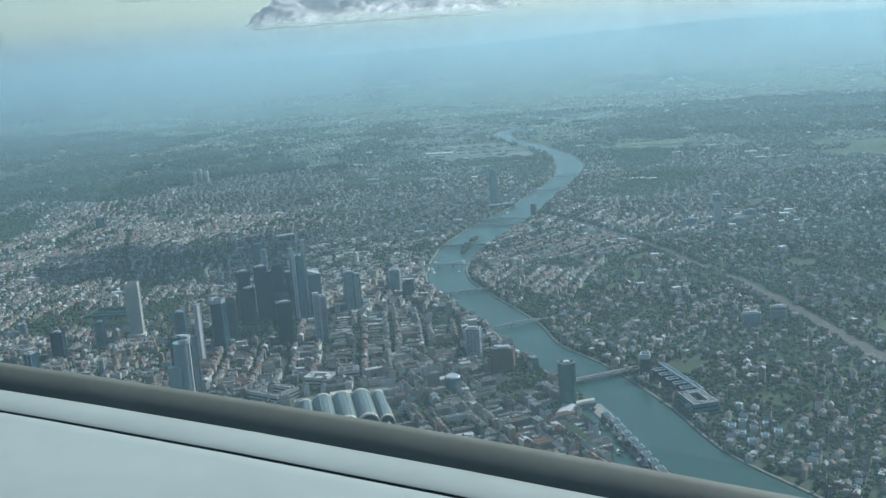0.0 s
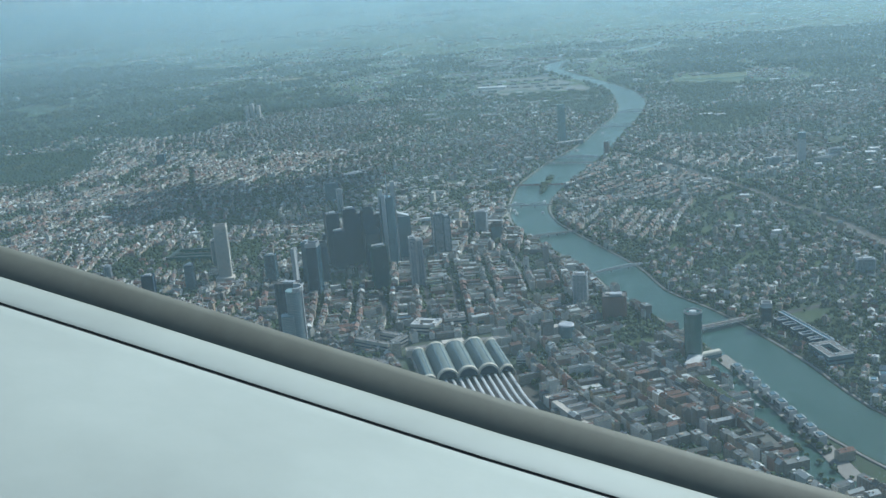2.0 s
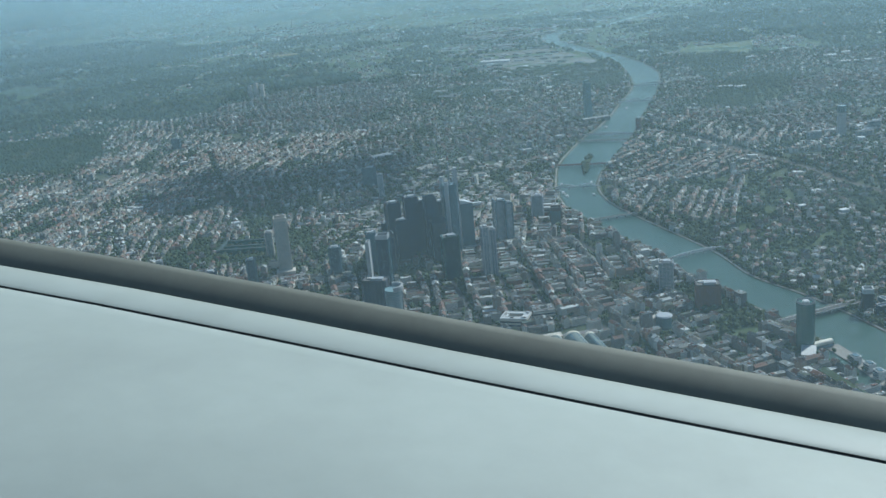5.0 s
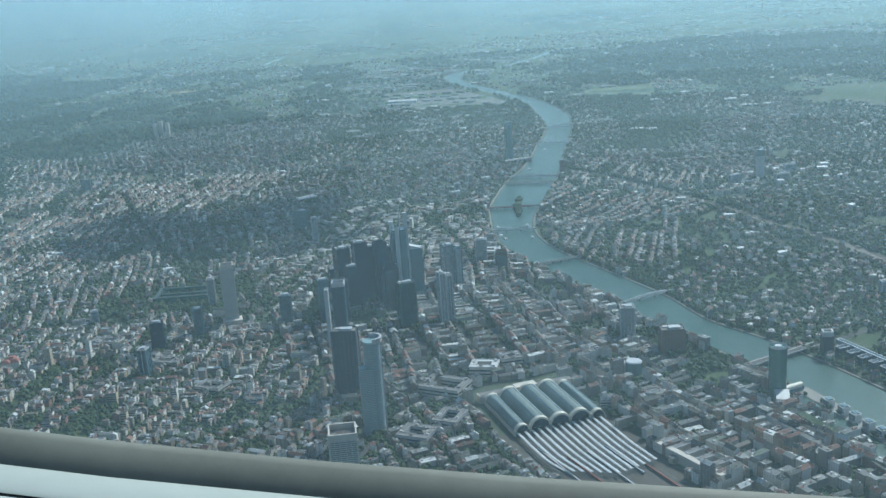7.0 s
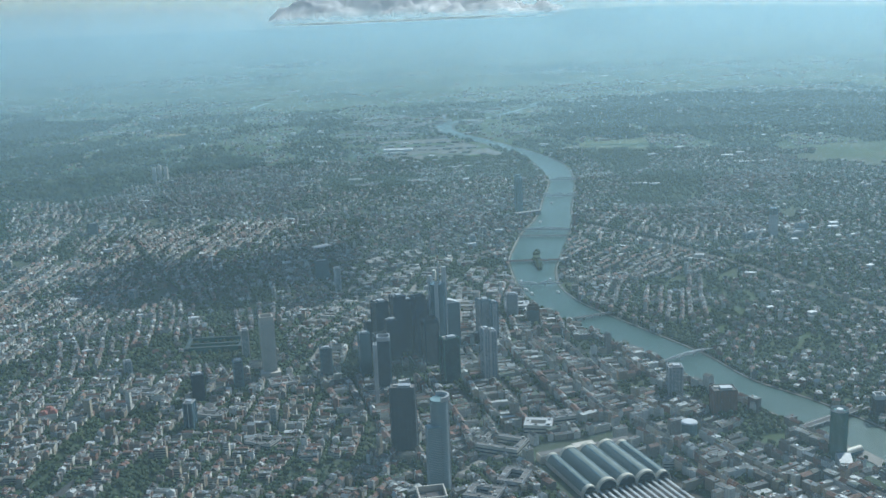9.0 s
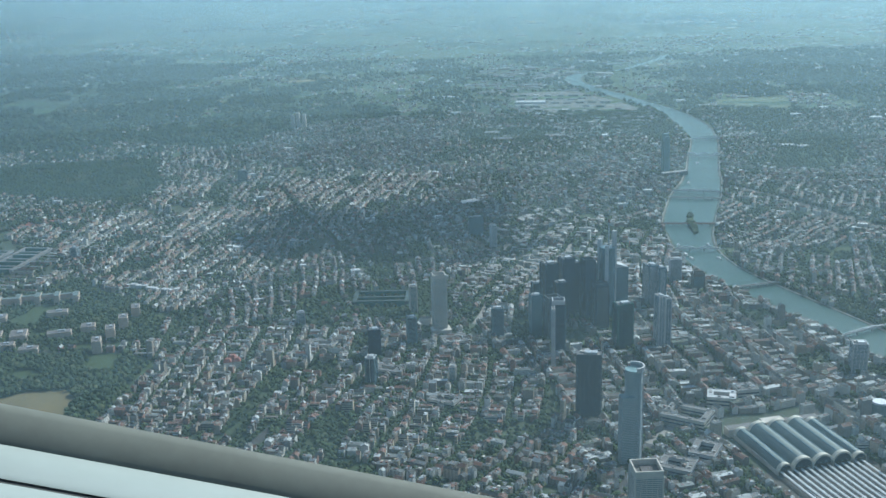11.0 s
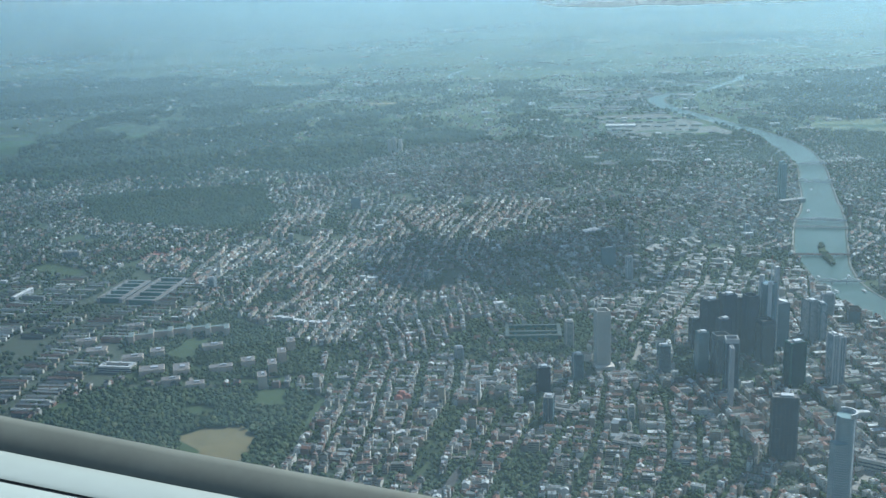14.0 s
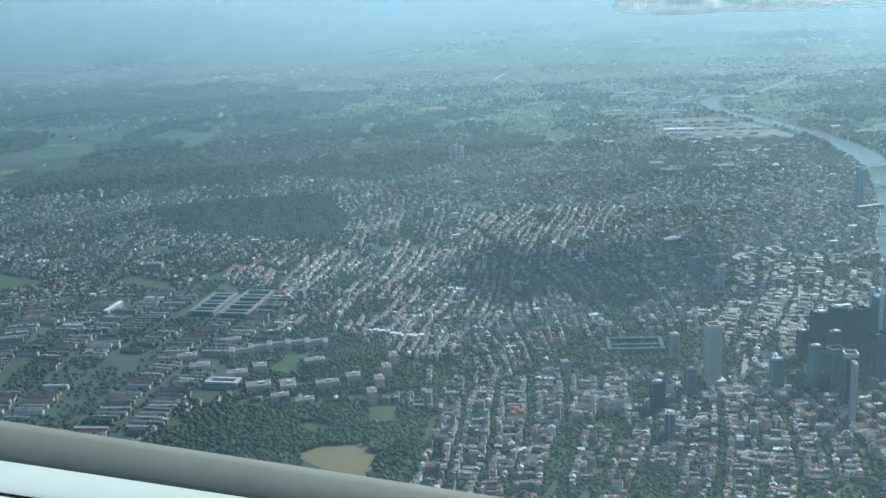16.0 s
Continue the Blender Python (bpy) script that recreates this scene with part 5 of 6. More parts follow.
for sx in (-5, 0, 5):
    part("pier", Mesh().box(sx, 0, 0, 0.8, 0.6, 3.0), M_CONC, bh)

# twin-slab bank tower far up the river
eb = thing("high_rise", 24, 1017, 0, 0.3, "blue-green glass double tower far along the river", "high-rise")
for s, hh in ((-1, 35), (1, 37)):
    b = Mesh()
    q0 = [(-3.0, s * 0.8), (3.0, s * 0.8), (3.0, s * 3.0), (-3.0, s * 3.0)]
    q1 = [(-2.5, s * 0.7 - 0.5), (3.3, s * 0.7 + 0.5), (2.5, s * 2.8 + 0.5), (-3.3, s * 2.8 - 0.5)]
    b.v = [(x, y, 0) for x, y in q0] + [(x, y, hh) for x, y in q1]
    b.f = [(0, 1, 5, 4), (1, 2, 6, 5), (2, 3, 7, 6), (3, 0, 4, 7), (4, 5, 6, 7)]
    b.m = [0] * 5
    part("tower_slab", b, M_GLASS_P, eb)
part("atrium", Mesh().box(0, 0, 0, 30, 4.8, 1.6), M_GLASS_G, eb)
part("market_hall", Mesh().box(2, -12, 0, 4.0, 26, 6), M_EDGE, eb, "long low market hall")

hn = thing("silo_tower", 200, 855, 0, 0, "square grey tower with a wider round head", "tower")
part("shaft", Mesh().box(0, 0, 0, 19, 5.4, 5.4), M_STEEL, hn)
part("head", Mesh().drum(0, 0, 19, 24, 3.4, 3.2, 16), M_GLASS_B, hn)

dm = thing("round_office", -11, 489, 0, 0.3, "low office with a pale half-round front", "office building")
part("body", Mesh().drum(0, 0, 0, 5.6, 3.8, 3.6, 20), M_GLASS_B, dm)
part("cornice", Mesh().drum(0, 0, 5.6, 6.1, 3.9, 3.4, 20), M_STEEL, dm)
part("wing", Mesh().box(-5, 3.4, 0, 4.6, 7, 4.4), M_STONE, dm)

# ---- railway station ----
AX = Vector((-0.198, 0.98))
PX = Vector((0.98, 0.198))
st = thing("station_hall", -72.5, 437, 0, math.atan2(PX.y, PX.x), "large railway station with five parallel barrel-vaulted halls", "railway station")
LEN = 36.0


def vault(cx, r, h, base):
    v = Mesh()
    n = 18
    for i in range(n):
        a0, a1 = math.pi * i / n, math.pi * (i + 1) / n
        v.face([(cx - r * math.cos(a0), 0, base + h * math.sin(a0)), (cx - r * math.cos(a1), 0, base + h * math.sin(a1)),
                (cx - r * math.cos(a1), LEN, base + h * math.sin(a1)), (cx - r * math.cos(a0), LEN, base + h * math.sin(a0))])
    ob = part("vault", v, M_VAULT, st, "grey-green sheeted barrel roof", True)
    for y0 in (-0.15, LEN + 0.15):
        f = Mesh()
        for i in range(n):
            a0, a1 = math.pi * i / n, math.pi * (i + 1) / n
            for rr, tt in ((1.05, 0.88),):
                f.face([(cx - rr * r * math.cos(a0), y0, base + rr * h * math.sin(a0)), (cx - rr * r * math.cos(a1), y0, base + rr * h * math.sin(a1)),
                        (cx - tt * r * math.cos(a1), y0, base + tt * h * math.sin(a1)), (cx - tt * r * math.cos(a0), y0, base + tt * h * math.sin(a0))])
                yy = y0 + (2.0 if y0 < 1 else -2.0)
                f.face([(cx - rr * r * math.cos(a0), y0, base + rr * h * math.sin(a0)), (cx - rr * r * math.cos(a0), yy, base + rr * h * math.sin(a0)),
                        (cx - rr * r * math.cos(a1), yy, base + rr * h * math.sin(a1)), (cx - rr * r * math.cos(a1), y0, base + rr * h * math.sin(a1))])
        part("gable_frame", f, M_RIB, ob, "pale arched gable frame")
        g = Mesh()
        inset = y0 + (1.2 if y0 < 1 else -1.2)
        g.face([(cx - 0.97 * r * math.cos(math.pi * i / n), inset, base + 0.97 * h * math.sin(math.pi * i / n)) for i in range(n + 1)])
        part("gable_glass", g, M_GLASS, ob)
    s = Mesh()
    for k in range(12):
        y = 2 + k * (LEN - 4) / 11
        for i in range(n):
            a0, a1 = math.pi * i / n, math.pi * (i + 1) / n
            s.face([(cx - 1.02 * r * math.cos(a0), y - 0.12, base + 1.02 * h * math.sin(a0)), (cx - 1.02 * r * math.cos(a1), y - 0.12, base + 1.02 * h * math.sin(a1)),
                    (cx - 1.02 * r * math.cos(a1), y + 0.12, base + 1.02 * h * math.sin(a1)), (cx - 1.02 * r * math.cos(a0), y + 0.12, base + 1.02 * h * math.sin(a0))])
    part("roof_ribs", s, M_VAULT, ob)
    for off in (-0.34, 0.34):
        a = math.pi / 2 + off
        part("skylight", Mesh().box(cx - 1.03 * r * math.cos(a), LEN / 2, base + 1.0 * h * math.sin(a), base + 1.0 * h * math.sin(a) + 0.14, 0.4, LEN - 3), M_GLASS_B, ob)


for cx, r, h in ((0, 3.0, 3.0), (8.0, 4.65, 4.6), (16.9, 4.65, 4.6), (25.8, 4.65, 4.6), (33.8, 3.0, 3.0)):
    vault(cx, r, h, 1.8)
for cx in (-3.2, 3.2, 12.4, 21.4, 30.6, 37.0):
    part("side_wall", Mesh().box(cx, LEN / 2, 0, 1.8, 0.5, LEN), M_STONE, st)
part("entrance_building", Mesh().box(16.9, LEN + 3.0, 0, 3.6, 44, 4.4).box(16.9, LEN + 3.0, 3.6, 4.8, 10, 4.8), M_STONE, st, "pale sandstone entrance building")
part("entrance_roof", Mesh().box(16.9, LEN + 3.0, 3.6, 3.8, 43, 3.6), M_ROOFDK, st, "dark flat roof")
for k in range(13):
    u = -2.3 + 3.04 * k
    line = smooth_line([(u, -0.5), (u + 0.3, -14), (u + 1.2 - 0.05 * k, -28), (u + 3.8 - 0.14 * k, -46 + 1.2 * abs(k - 6) - 0.5 * k)], 4)
    cn = Mesh()
    m = len(line)
    for dz, w in ((2.15, 1.15),):
        base = len(cn.v)
        for (px, py) in line:
            cn.v += [(px - w / 2, py, dz - 0.22), (px, py, dz), (px + w / 2, py, dz - 0.22)]
        for i in range(m - 1):
            o = base + 3 * i
            cn.f += [(o, o + 3, o + 4, o + 1), (o + 1, o + 4, o + 5, o + 2)]
            cn.m += [0, 0]
    c = part("platform_roof", cn, M_CANOPY, st, "long white platform roof")
    pb = Mesh()
    ribbon(pb, line, 1.5, 0.3)
    part("platform", pb, M_ASPHALT, c)
    if k < 12:
        tr = Mesh()
        for off in (0.95, 1.45, 2.05, 2.55):
            ribbon(tr, [(px + off, py) for px, py in smooth_line([(u, -1), (u, -20), (u + 2.5, -45), (u + 12, -110)], 5)], 0.12, 0.12)
        part("rails", tr, M_RAIL, st)


def train(x, y, ang, cars, mat, label):
    t = thing("train", x, y, 0.1, ang, label, "train", "trains on the station tracks")
    for k in range(cars):
        c = part("coach", Mesh().box(0, k * 5.3, 0.15, 0.75, 0.62, 5.1).box(0, k * 5.3, 0.75, 0.92, 0.46, 5.0), mat, t)
        part("window_band", Mesh().box(0, k * 5.3, 0.45, 0.62, 0.65, 4.7), M_GLASS, c)


for k, (dx, dy, n, mt, lb) in enumerate(((5.2, -44, 6, M_PALE, "long white express train"), (12.4, -50, 5, M_REDCOURT, "red regional train on tracks"), (22.4, -60, 7, M_PALE, "long white express train"), (29.3, -48, 5, M_STEEL, "long grey suburban train"), (36, -66, 5, M_REDCOURT, "red regional train on tracks"))):
    p = Vector((-74.0, 437)) + PX * dx + AX * dy
    train(p.x, p.y, math.atan2(PX.y, PX.x) + 0.12, n, mt, lb)

# ---- large single blocks ----


def court_block(x, y, wx, wy, turn, h, mat, roof, label, wing=3.0, name="office_block", rim=M_EDGE):
    """Four wings round a yard with a bright roof edge."""
    t = thing(name, x, y, 0, -radians(turn), label, "office building")
    for ox, oy, bx, by in ((0, wy / 2 - wing / 2, wx, wing), (0, -wy / 2 + wing / 2, wx, wing), (wx / 2 - wing / 2, 0, wing, wy - 2 * wing), (-wx / 2 + wing / 2, 0, wing, wy - 2 * wing)):
        w = part("wing", Mesh().box(ox, oy, 0, h, bx, by), mat, t)
        part("roof", Mesh().box(ox, oy, h, h + 0.12, bx - 0.5, by - 0.5), M_ROOFDK if roof == M_FLAT else roof, w)
        part("window_band", Mesh().box(ox, oy, h * 0.25, h * 0.40, bx + 0.06, by + 0.06).box(ox, oy, h * 0.6, h * 0.75, bx + 0.06, by + 0.06), M_GLASS, w)
    rr = random.Random(int(x * 7 + y * 13))
    for k in range(6):
        sx, sy = rr.choice((-1, 1)), rr.choice((-1, 1))
        px, py = (sx * (wx / 2 - wing / 2), rr.uniform(-0.42, 0.42) * wy) if k % 2 else (rr.uniform(-0.42, 0.42) * wx, sy * (wy / 2 - wing / 2))
        part("roof_plant", Mesh().box(px, py, h + 0.12, h + rr.uniform(0.4, 0.9), rr.uniform(0.6, 1.6), rr.uniform(0.6, 1.4)), rr.choice((M_STEEL, M_ROOFDK, M_CONC)), t)
    part("roof_edge", Mesh().ring(0, 0, h, h + 0.3, wx, wy, 0.26).ring(0, 0, h, h + 0.3, wx - 2 * wing + 0.52, wy - 2 * wing + 0.52, 0.26), rim, t)
    return t


court_block(95.5, 440, 11, 17, -12, 5.4, M_GLASS_B, M_FLAT, "dark square office with bright white roof outline and yard", 3.2, rim=M_PALE)
court_block(-77.5, 507, 13, 10, 18, 5.0, M_STONE, M_PALE, "pale corner block with a white roof", 3.0, rim=M_PALE)
court_block(-98, 490, 20, 15, 34, 4.6, M_STONE, M_FLAT, "long triangular looking office block with pale roof edge", 2.8)
court_block(-64, 515, 10.5, 9, -5, 4.6, M_STONE, M_FLAT, "station quarter block round a yard", 2.8)
court_block(-115, 443, 14, 12, 30, 4.4, M_STEEL, M_FLAT, "grey office block with two yards", 2.8)
court_block(-100, 455, 11, 14, 30, 4.4, M_STEEL, M_FLAT, "grey office block with finger wings", 2.6)
court_block(-45, 705, 16, 12, 12, 4.6, M_STONE, M_PALE, "theatre block with a white roof", 4.0)
court_block(-196, 598, 14, 12, -10, 4.0, M_STONE, M_FLAT, "pale office with stepped star-shaped yards", 3.0)
court_block(-268, 600, 16, 9, 18, 4.0, M_STONE, M_FLAT, "pale zigzag office block", 2.4)


def comb_block(x, y, wx, wy, turn, h, wings, label, roof=M_VAULT, edge=M_EDGE):
    """A flat institute: two long edge wings joined by cross wings with pale roof edges."""
    t = thing("office_block", x, y, 0, -radians(turn), label, "office building")
    for sx in (-1, 1):
        w = part("edge_wing", Mesh().box(sx * (wx / 2 - 1.2), 0, 0, h, 2.4, wy), edge, t)
        part("window_band", Mesh().box(sx * (wx / 2 - 1.2), 0, h * 0.35, h * 0.55, 2.46, wy - 0.8), M_GLASS, w)
        part("roof", Mesh().box(sx * (wx / 2 - 1.2), 0, h, h + 0.12, 2.0, wy - 0.5), M_ROOFDK if edge == M_EDGE else roof, w)
    for k in range(wings):
        yy = -wy / 2 + 1.6 + (wy - 3.2) * k / (wings - 1)
        hh = h * (0.82 if k % 2 else 1.0)
        w = part("cross_wing", Mesh().box(0, yy, 0, hh, wx - 4.8, 2.6), M_GLASS_G, t)
        part("roof", Mesh().box(0, yy, hh, hh + 0.14, wx - 5.2, 2.1), roof, w, "grey-green flat roof")
        part("roof_edge", Mesh().ring(0, yy, hh, hh + 0.3, wx - 4.8, 2.6, 0.22), edge, w)
    return t


comb_block(-236, 677, 34, 22, 4, 3.8, 3, "wide green-grey office with dark teal roofs at the park", M_TEALROOF, M_TEALROOF)
comb_block(-519, 801, 19, 46, 11, 3.2, 6, "wide flat institute with grey-green cross wings")
comb_block(-494, 797, 22, 56, 11, 3.6, 7, "wide flat institute with cross wings and yards")
court_block(-31, 456, 8.0, 4.0, 10, 3.4, M_STEEL, M_PALE, "low hall with a bright flat roof", 1.6)
court_block(-232, 560, 13, 8, 26, 3.8, M_STONE, M_FLAT, "stepped pale apartment terrace", 2.4)
court_block(-205, 520, 14, 10, 30, 3.6, M_STONE, M_FLAT, "pale plastered residential court", 2.4)
court_block(-480, 645, 20, 9, 11, 3.6, M_STONE, M_PALE, "pale stone campus hall", 2.6)

fg = thing("office_block", -12, 396, 0, radians(24), "finger-shaped office block with pale roof lines", "office building")
part("spine", Mesh().box(-5, 0, 0, 4.0, 2.6, 36), M_STONE, fg)
for k in range(6):
    w = part("wing", Mesh().box(0.5, -15 + 6.4 * k, 0, 4.0, 8.4, 2.6), M_STONE, fg)
    part("roof", Mesh().box(0.5, -15 + 6.4 * k, 4.0, 4.1, 7.9, 2.1), M_ROOFDK, w)
    part("roof_edge", Mesh().ring(0.5, -15 + 6.4 * k, 4.0, 4.3, 8.4, 2.6, 0.2), M_STEEL, w)

lb = thing("office_block", 91, 472, 0, radians(15), "long riverside office with white U-shaped roof frames", "office building")
part("spine", Mesh().box(3.4, 0, 0, 4.4, 2.6, 42), M_GLASS_B, lb)
part("spine_edge", Mesh().ring(3.4, 0, 4.4, 4.8, 2.6, 42, 0.3), M_STEEL, lb)
for k in range(5):
    w = part("wing", Mesh().box(-0.9, -15 + 7 * k, 0, 4.0, 5.6, 3.4), M_GLASS, lb)
    part("roof_frame", Mesh().ring(-0.9, -15 + 7 * k, 4.0, 4.3, 5.6, 3.4, 0.26), M_PALE, w, "white roof frame")

qh = thing("quay_building", 41, 411, 0, radians(14), "long quay building with a mossy roof", "apartment building")
part("body", Mesh().box(0, 0, 0, 3.6, 4.6, 34), M_STONE, qh)
part("roof", Mesh().box(0, 0, 3.6, 3.9, 4.2, 33.6), M_WOODF, qh, "mossy dark green roof")
for k in range(8):
    part("balcony_row", Mesh().box(2.4, -14 + 4 * k, 0.6, 3.4, 0.5, 2.6), M_GLASS_B, qh)
qh2 = thing("quay_building", 48, 372, 0, radians(10), "long red-brown quay building", "apartment building")
part("body", Mesh().box(0, 0, 0, 3.4, 5.0, 34), M_BRICKR, qh2)
part("roof", Mesh().box(0, 0, 3.4, 3.7, 4.6, 33.6), M_ROOF, qh2)
qh3 = thing("quay_building", 29, 411, 0, radians(14), "long pale apartment row behind the quay", "apartment building")
part("body", Mesh().box(0, 0, 0, 3.8, 3.4, 36), M_PALE, qh3)
part("roof", Mesh().box(0, 0, 3.8, 4.0, 3.0, 35.6), M_FLAT, qh3)

# villas on the mole
structure("pavement_mole", ribbon(Mesh(), [(52, 452), (57, 430), (60.5, 407), (64.5, 386), (68.5, 362), (72, 335)], 6.4, 0.5), M_PAVE, "paved harbour mole", "pavement")
VILLAS = [(55, 432), (57.6, 424), (58.6, 416.5), (60.2, 408.5), (61.6, 401), (63.0, 394), (64.4, 386.5), (65.8, 379), (67.2, 371.5), (68.6, 364)]


def mole_villa(x, y):
    t = thing("waterfront_house", x, y, 0.5, radians(11), "white cube apartment house on the mole with a white roof frame", "apartment building", "cube houses on the mole")
    part("body", Mesh().box(0, 0, 0, 3.0, 3.1, 4.0), M_PALE, t)
    for z in (0.8, 1.6, 2.4):
        part("window_band", Mesh().box(0, 0, z - 0.24, z + 0.24, 3.2, 3.6), M_GLASS, t)
    part("penthouse", Mesh().box(0, 0, 3.0, 3.6, 2.0, 2.8), M_GLASS_B, t)
    part("roof_frame", Mesh().ring(0, 0, 3.0, 3.35, 3.2, 4.1, 0.28), M_PALE, t)
    return t


v0 = mole_villa(*VILLAS[0])
for x, y in VILLAS[1:]:
    copy_thing(v0, pose(x, y, 0.5, 0, 0, 11))
for x, y in ((103, 411), (108.5, 416), (111, 408), (105, 403), (106.5, 394), (113, 399), (117, 411), (119, 402)):
    c = copy_thing(v0, pose(x, y, 0, 0, 0, -14))
    tagged(c, "cream cube apartment house with a white roof frame", "apartment building", "cube houses on the south bank")

# campus of large pale stone buildings
r5 = np.random.default_rng(5)
ig = thing("campus_building", -456, 700, 0, radians(10), "long curved pale stone office with six cross wings", "university building")
for k in range(6):
    x = -29 + 11.6 * k
    yy = -0.010 * x * x * 0.6
    w = part("cross_wing", Mesh().box(x, yy, 0, 6.0, 3.4, 10), M_CAMPUS, ig)
    part("roof", Mesh().box(x, yy, 6.0, 6.2, 3.0, 9.6), M_VAULT, w)
    part("window_band", Mesh().box(x, yy, 1.0, 1.5, 3.46, 9.5).box(x, yy, 2.6, 3.1, 3.46, 9.5).box(x, yy, 4.2, 4.7, 3.46, 9.5), M_GLASS, w)
    if k < 5:
        part("link_wing", Mesh().box(x + 5.8, yy + 2 - 0.004 * (x + 5.8) ** 2 * 0.2, 0, 5.2, 8.6, 3.2).box(x + 5.8, yy + 2 - 0.004 * (x + 5.8) ** 2 * 0.2, 5.2, 5.35, 8.6, 2.8, 0, 1), [M_CAMPUS, M_VAULT], ig)
for k, (x, y, wx, wy, h) in enumerate(((-474, 656, 12, 7, 4.6), (-458, 637, 14, 9, 3.8), (-441, 636, 9, 12, 4.2), (-418, 635, 13, 6, 4.4), (-404, 643, 8, 8, 4.8), (-391, 612, 5, 9, 7.2), (-388, 630, 5, 9, 7.6), (-385, 648, 5, 9, 7.6), (-382, 666, 5, 9, 7.6),
                                      (-462, 666, 8, 8, 4.4), (-428, 612, 10, 6, 3.8), (-443, 619, 10, 6, 4.0), (-430, 672, 12, 6, 4.4), (-500, 672, 12, 8, 4.0), (-488, 716, 10, 6, 4.2), (-512, 690, 12, 7, 4.0))):
    t = thing("campus_building", x, y, 0, radians(12), "warm pale stone campus building with flat roof", "university building", "campus buildings")
    part("body", Mesh().box(0, 0, 0, h, wx, wy), M_CAMPUS, t)
    part("window_band", Mesh().box(0, 0, h * 0.3, h * 0.42, wx + 0.08, wy - 0.6).box(0, 0, h * 0.6, h * 0.72, wx + 0.08, wy - 0.6), M_GLASS, t)
    part("roof", Mesh().box(0, 0, h, h + 0.14, wx - 0.5, wy - 0.5), M_ROOFDK, t)
    part("roof_plant", Mesh().box(0.1 * wx, 0, h + 0.14, h + 0.8, wx * 0.3, wy * 0.3), M_STEEL, t)

# white terrace that winds along the park, and a house with bright red roofs
terrace = thing("apartment_terrace", -384, 716, 0, 0, "white stepped apartment terrace winding along the park", "apartment building")
for k in range(10):
    u = k / 9
    px_, py_ = -16 + 34 * u, 7 - 15 * u + 2.2 * math.sin(7 * u)
    w = part("terrace_house", Mesh().box(px_, py_, 0, 3.4 + 0.5 * (k % 2), 3.9, 3.6, -0.35 + 0.3 * math.sin(5 * u)), M_PALE, terrace)
    part("window_band", Mesh().box(px_, py_, 1.4, 1.9, 3.96, 3.0, -0.35 + 0.3 * math.sin(5 * u)), M_GLASS, w)
rd = thing("red_roofed_house", -313, 580, 0, radians(8), "tall old house with bright red tiled roofs", "house")
for px_, py_ in ((-2.4, 0.0), (2.2, 0.6), (0.0, 5.2)):
    w = part("wing", Mesh().box(px_, py_, 0, 3.4, 4.2, 5.0), M_WALL_O, rd)
    part("roof", Mesh().box(px_, py_, 3.4, 5.0, 4.5, 5.3, 0, 0, None, 0.45), M_REDCOURT, w, "bright red hipped tile roof")

# bright sheds and halls
for x, y, wx, wy, turn, h, lb_ in ((-171, 996, 9, 3.5, 30, 2.2, "hall with a gleaming metal roof"), (-425, 1014, 14, 4, -38, 2.2, "long hall with a white ribbed roof"), (-165, 924, 18, 9, -30, 3.0, "large white-roofed hospital block"),
                                   (-696, 943, 10, 8, 10, 2.4, "white domed sports hall"), (-320, 545, 9, 2.4, -38, 3.0, "house with a pale sheet roof"), (-315, 538, 10, 2.2, -38, 3.0, "house with a shiny metal roof"),
                                   (-592, 800, 4, 22, 14, 3.6, "long white apartment slab"), (178, 1128, 16, 6, 8, 2.2, "flat white metal warehouse"), (192, 1120, 12, 6, 8, 2.2, "flat white metal warehouse"), (355, 1222, 60, 8, 6, 2.4, "very long white warehouse"),
                                   (-146, 1576, 34, 12, 4, 2.6, "pale flat-roofed distant warehouse"), (-40, 1500, 40, 14, 10, 2.6, "pale flat-roofed distant warehouse"), (300, 1600, 44, 12, 4, 2.6, "pale flat-roofed distant warehouse"), (34, 860, 3, 10, 40, 2.0, "white hall beside the river")):
    t = thing("hall", x, y, 0, -radians(turn), lb_, "hall")
    part("body", Mesh().box(0, 0, 0, h, wx, wy), M_STEEL, t)
    b = Mesh()
    n = max(2, int(wx / 3))
    for k in range(n):
        x0, x1 = -wx / 2 + wx * k / n, -wx / 2 + wx * (k + 1) / n
        b.face([(x0, -wy / 2, h), ((x0 + x1) / 2, -wy / 2, h + 0.35), ((x0 + x1) / 2, wy / 2, h + 0.35), (x0, wy / 2, h)])
        b.face([((x0 + x1) / 2, -wy / 2, h + 0.35), (x1, -wy / 2, h), (x1, wy / 2, h), ((x0 + x1) / 2, wy / 2, h + 0.35)])
    part("roof", b, M_PALE, t)

# ---- bridges, island, boats ----


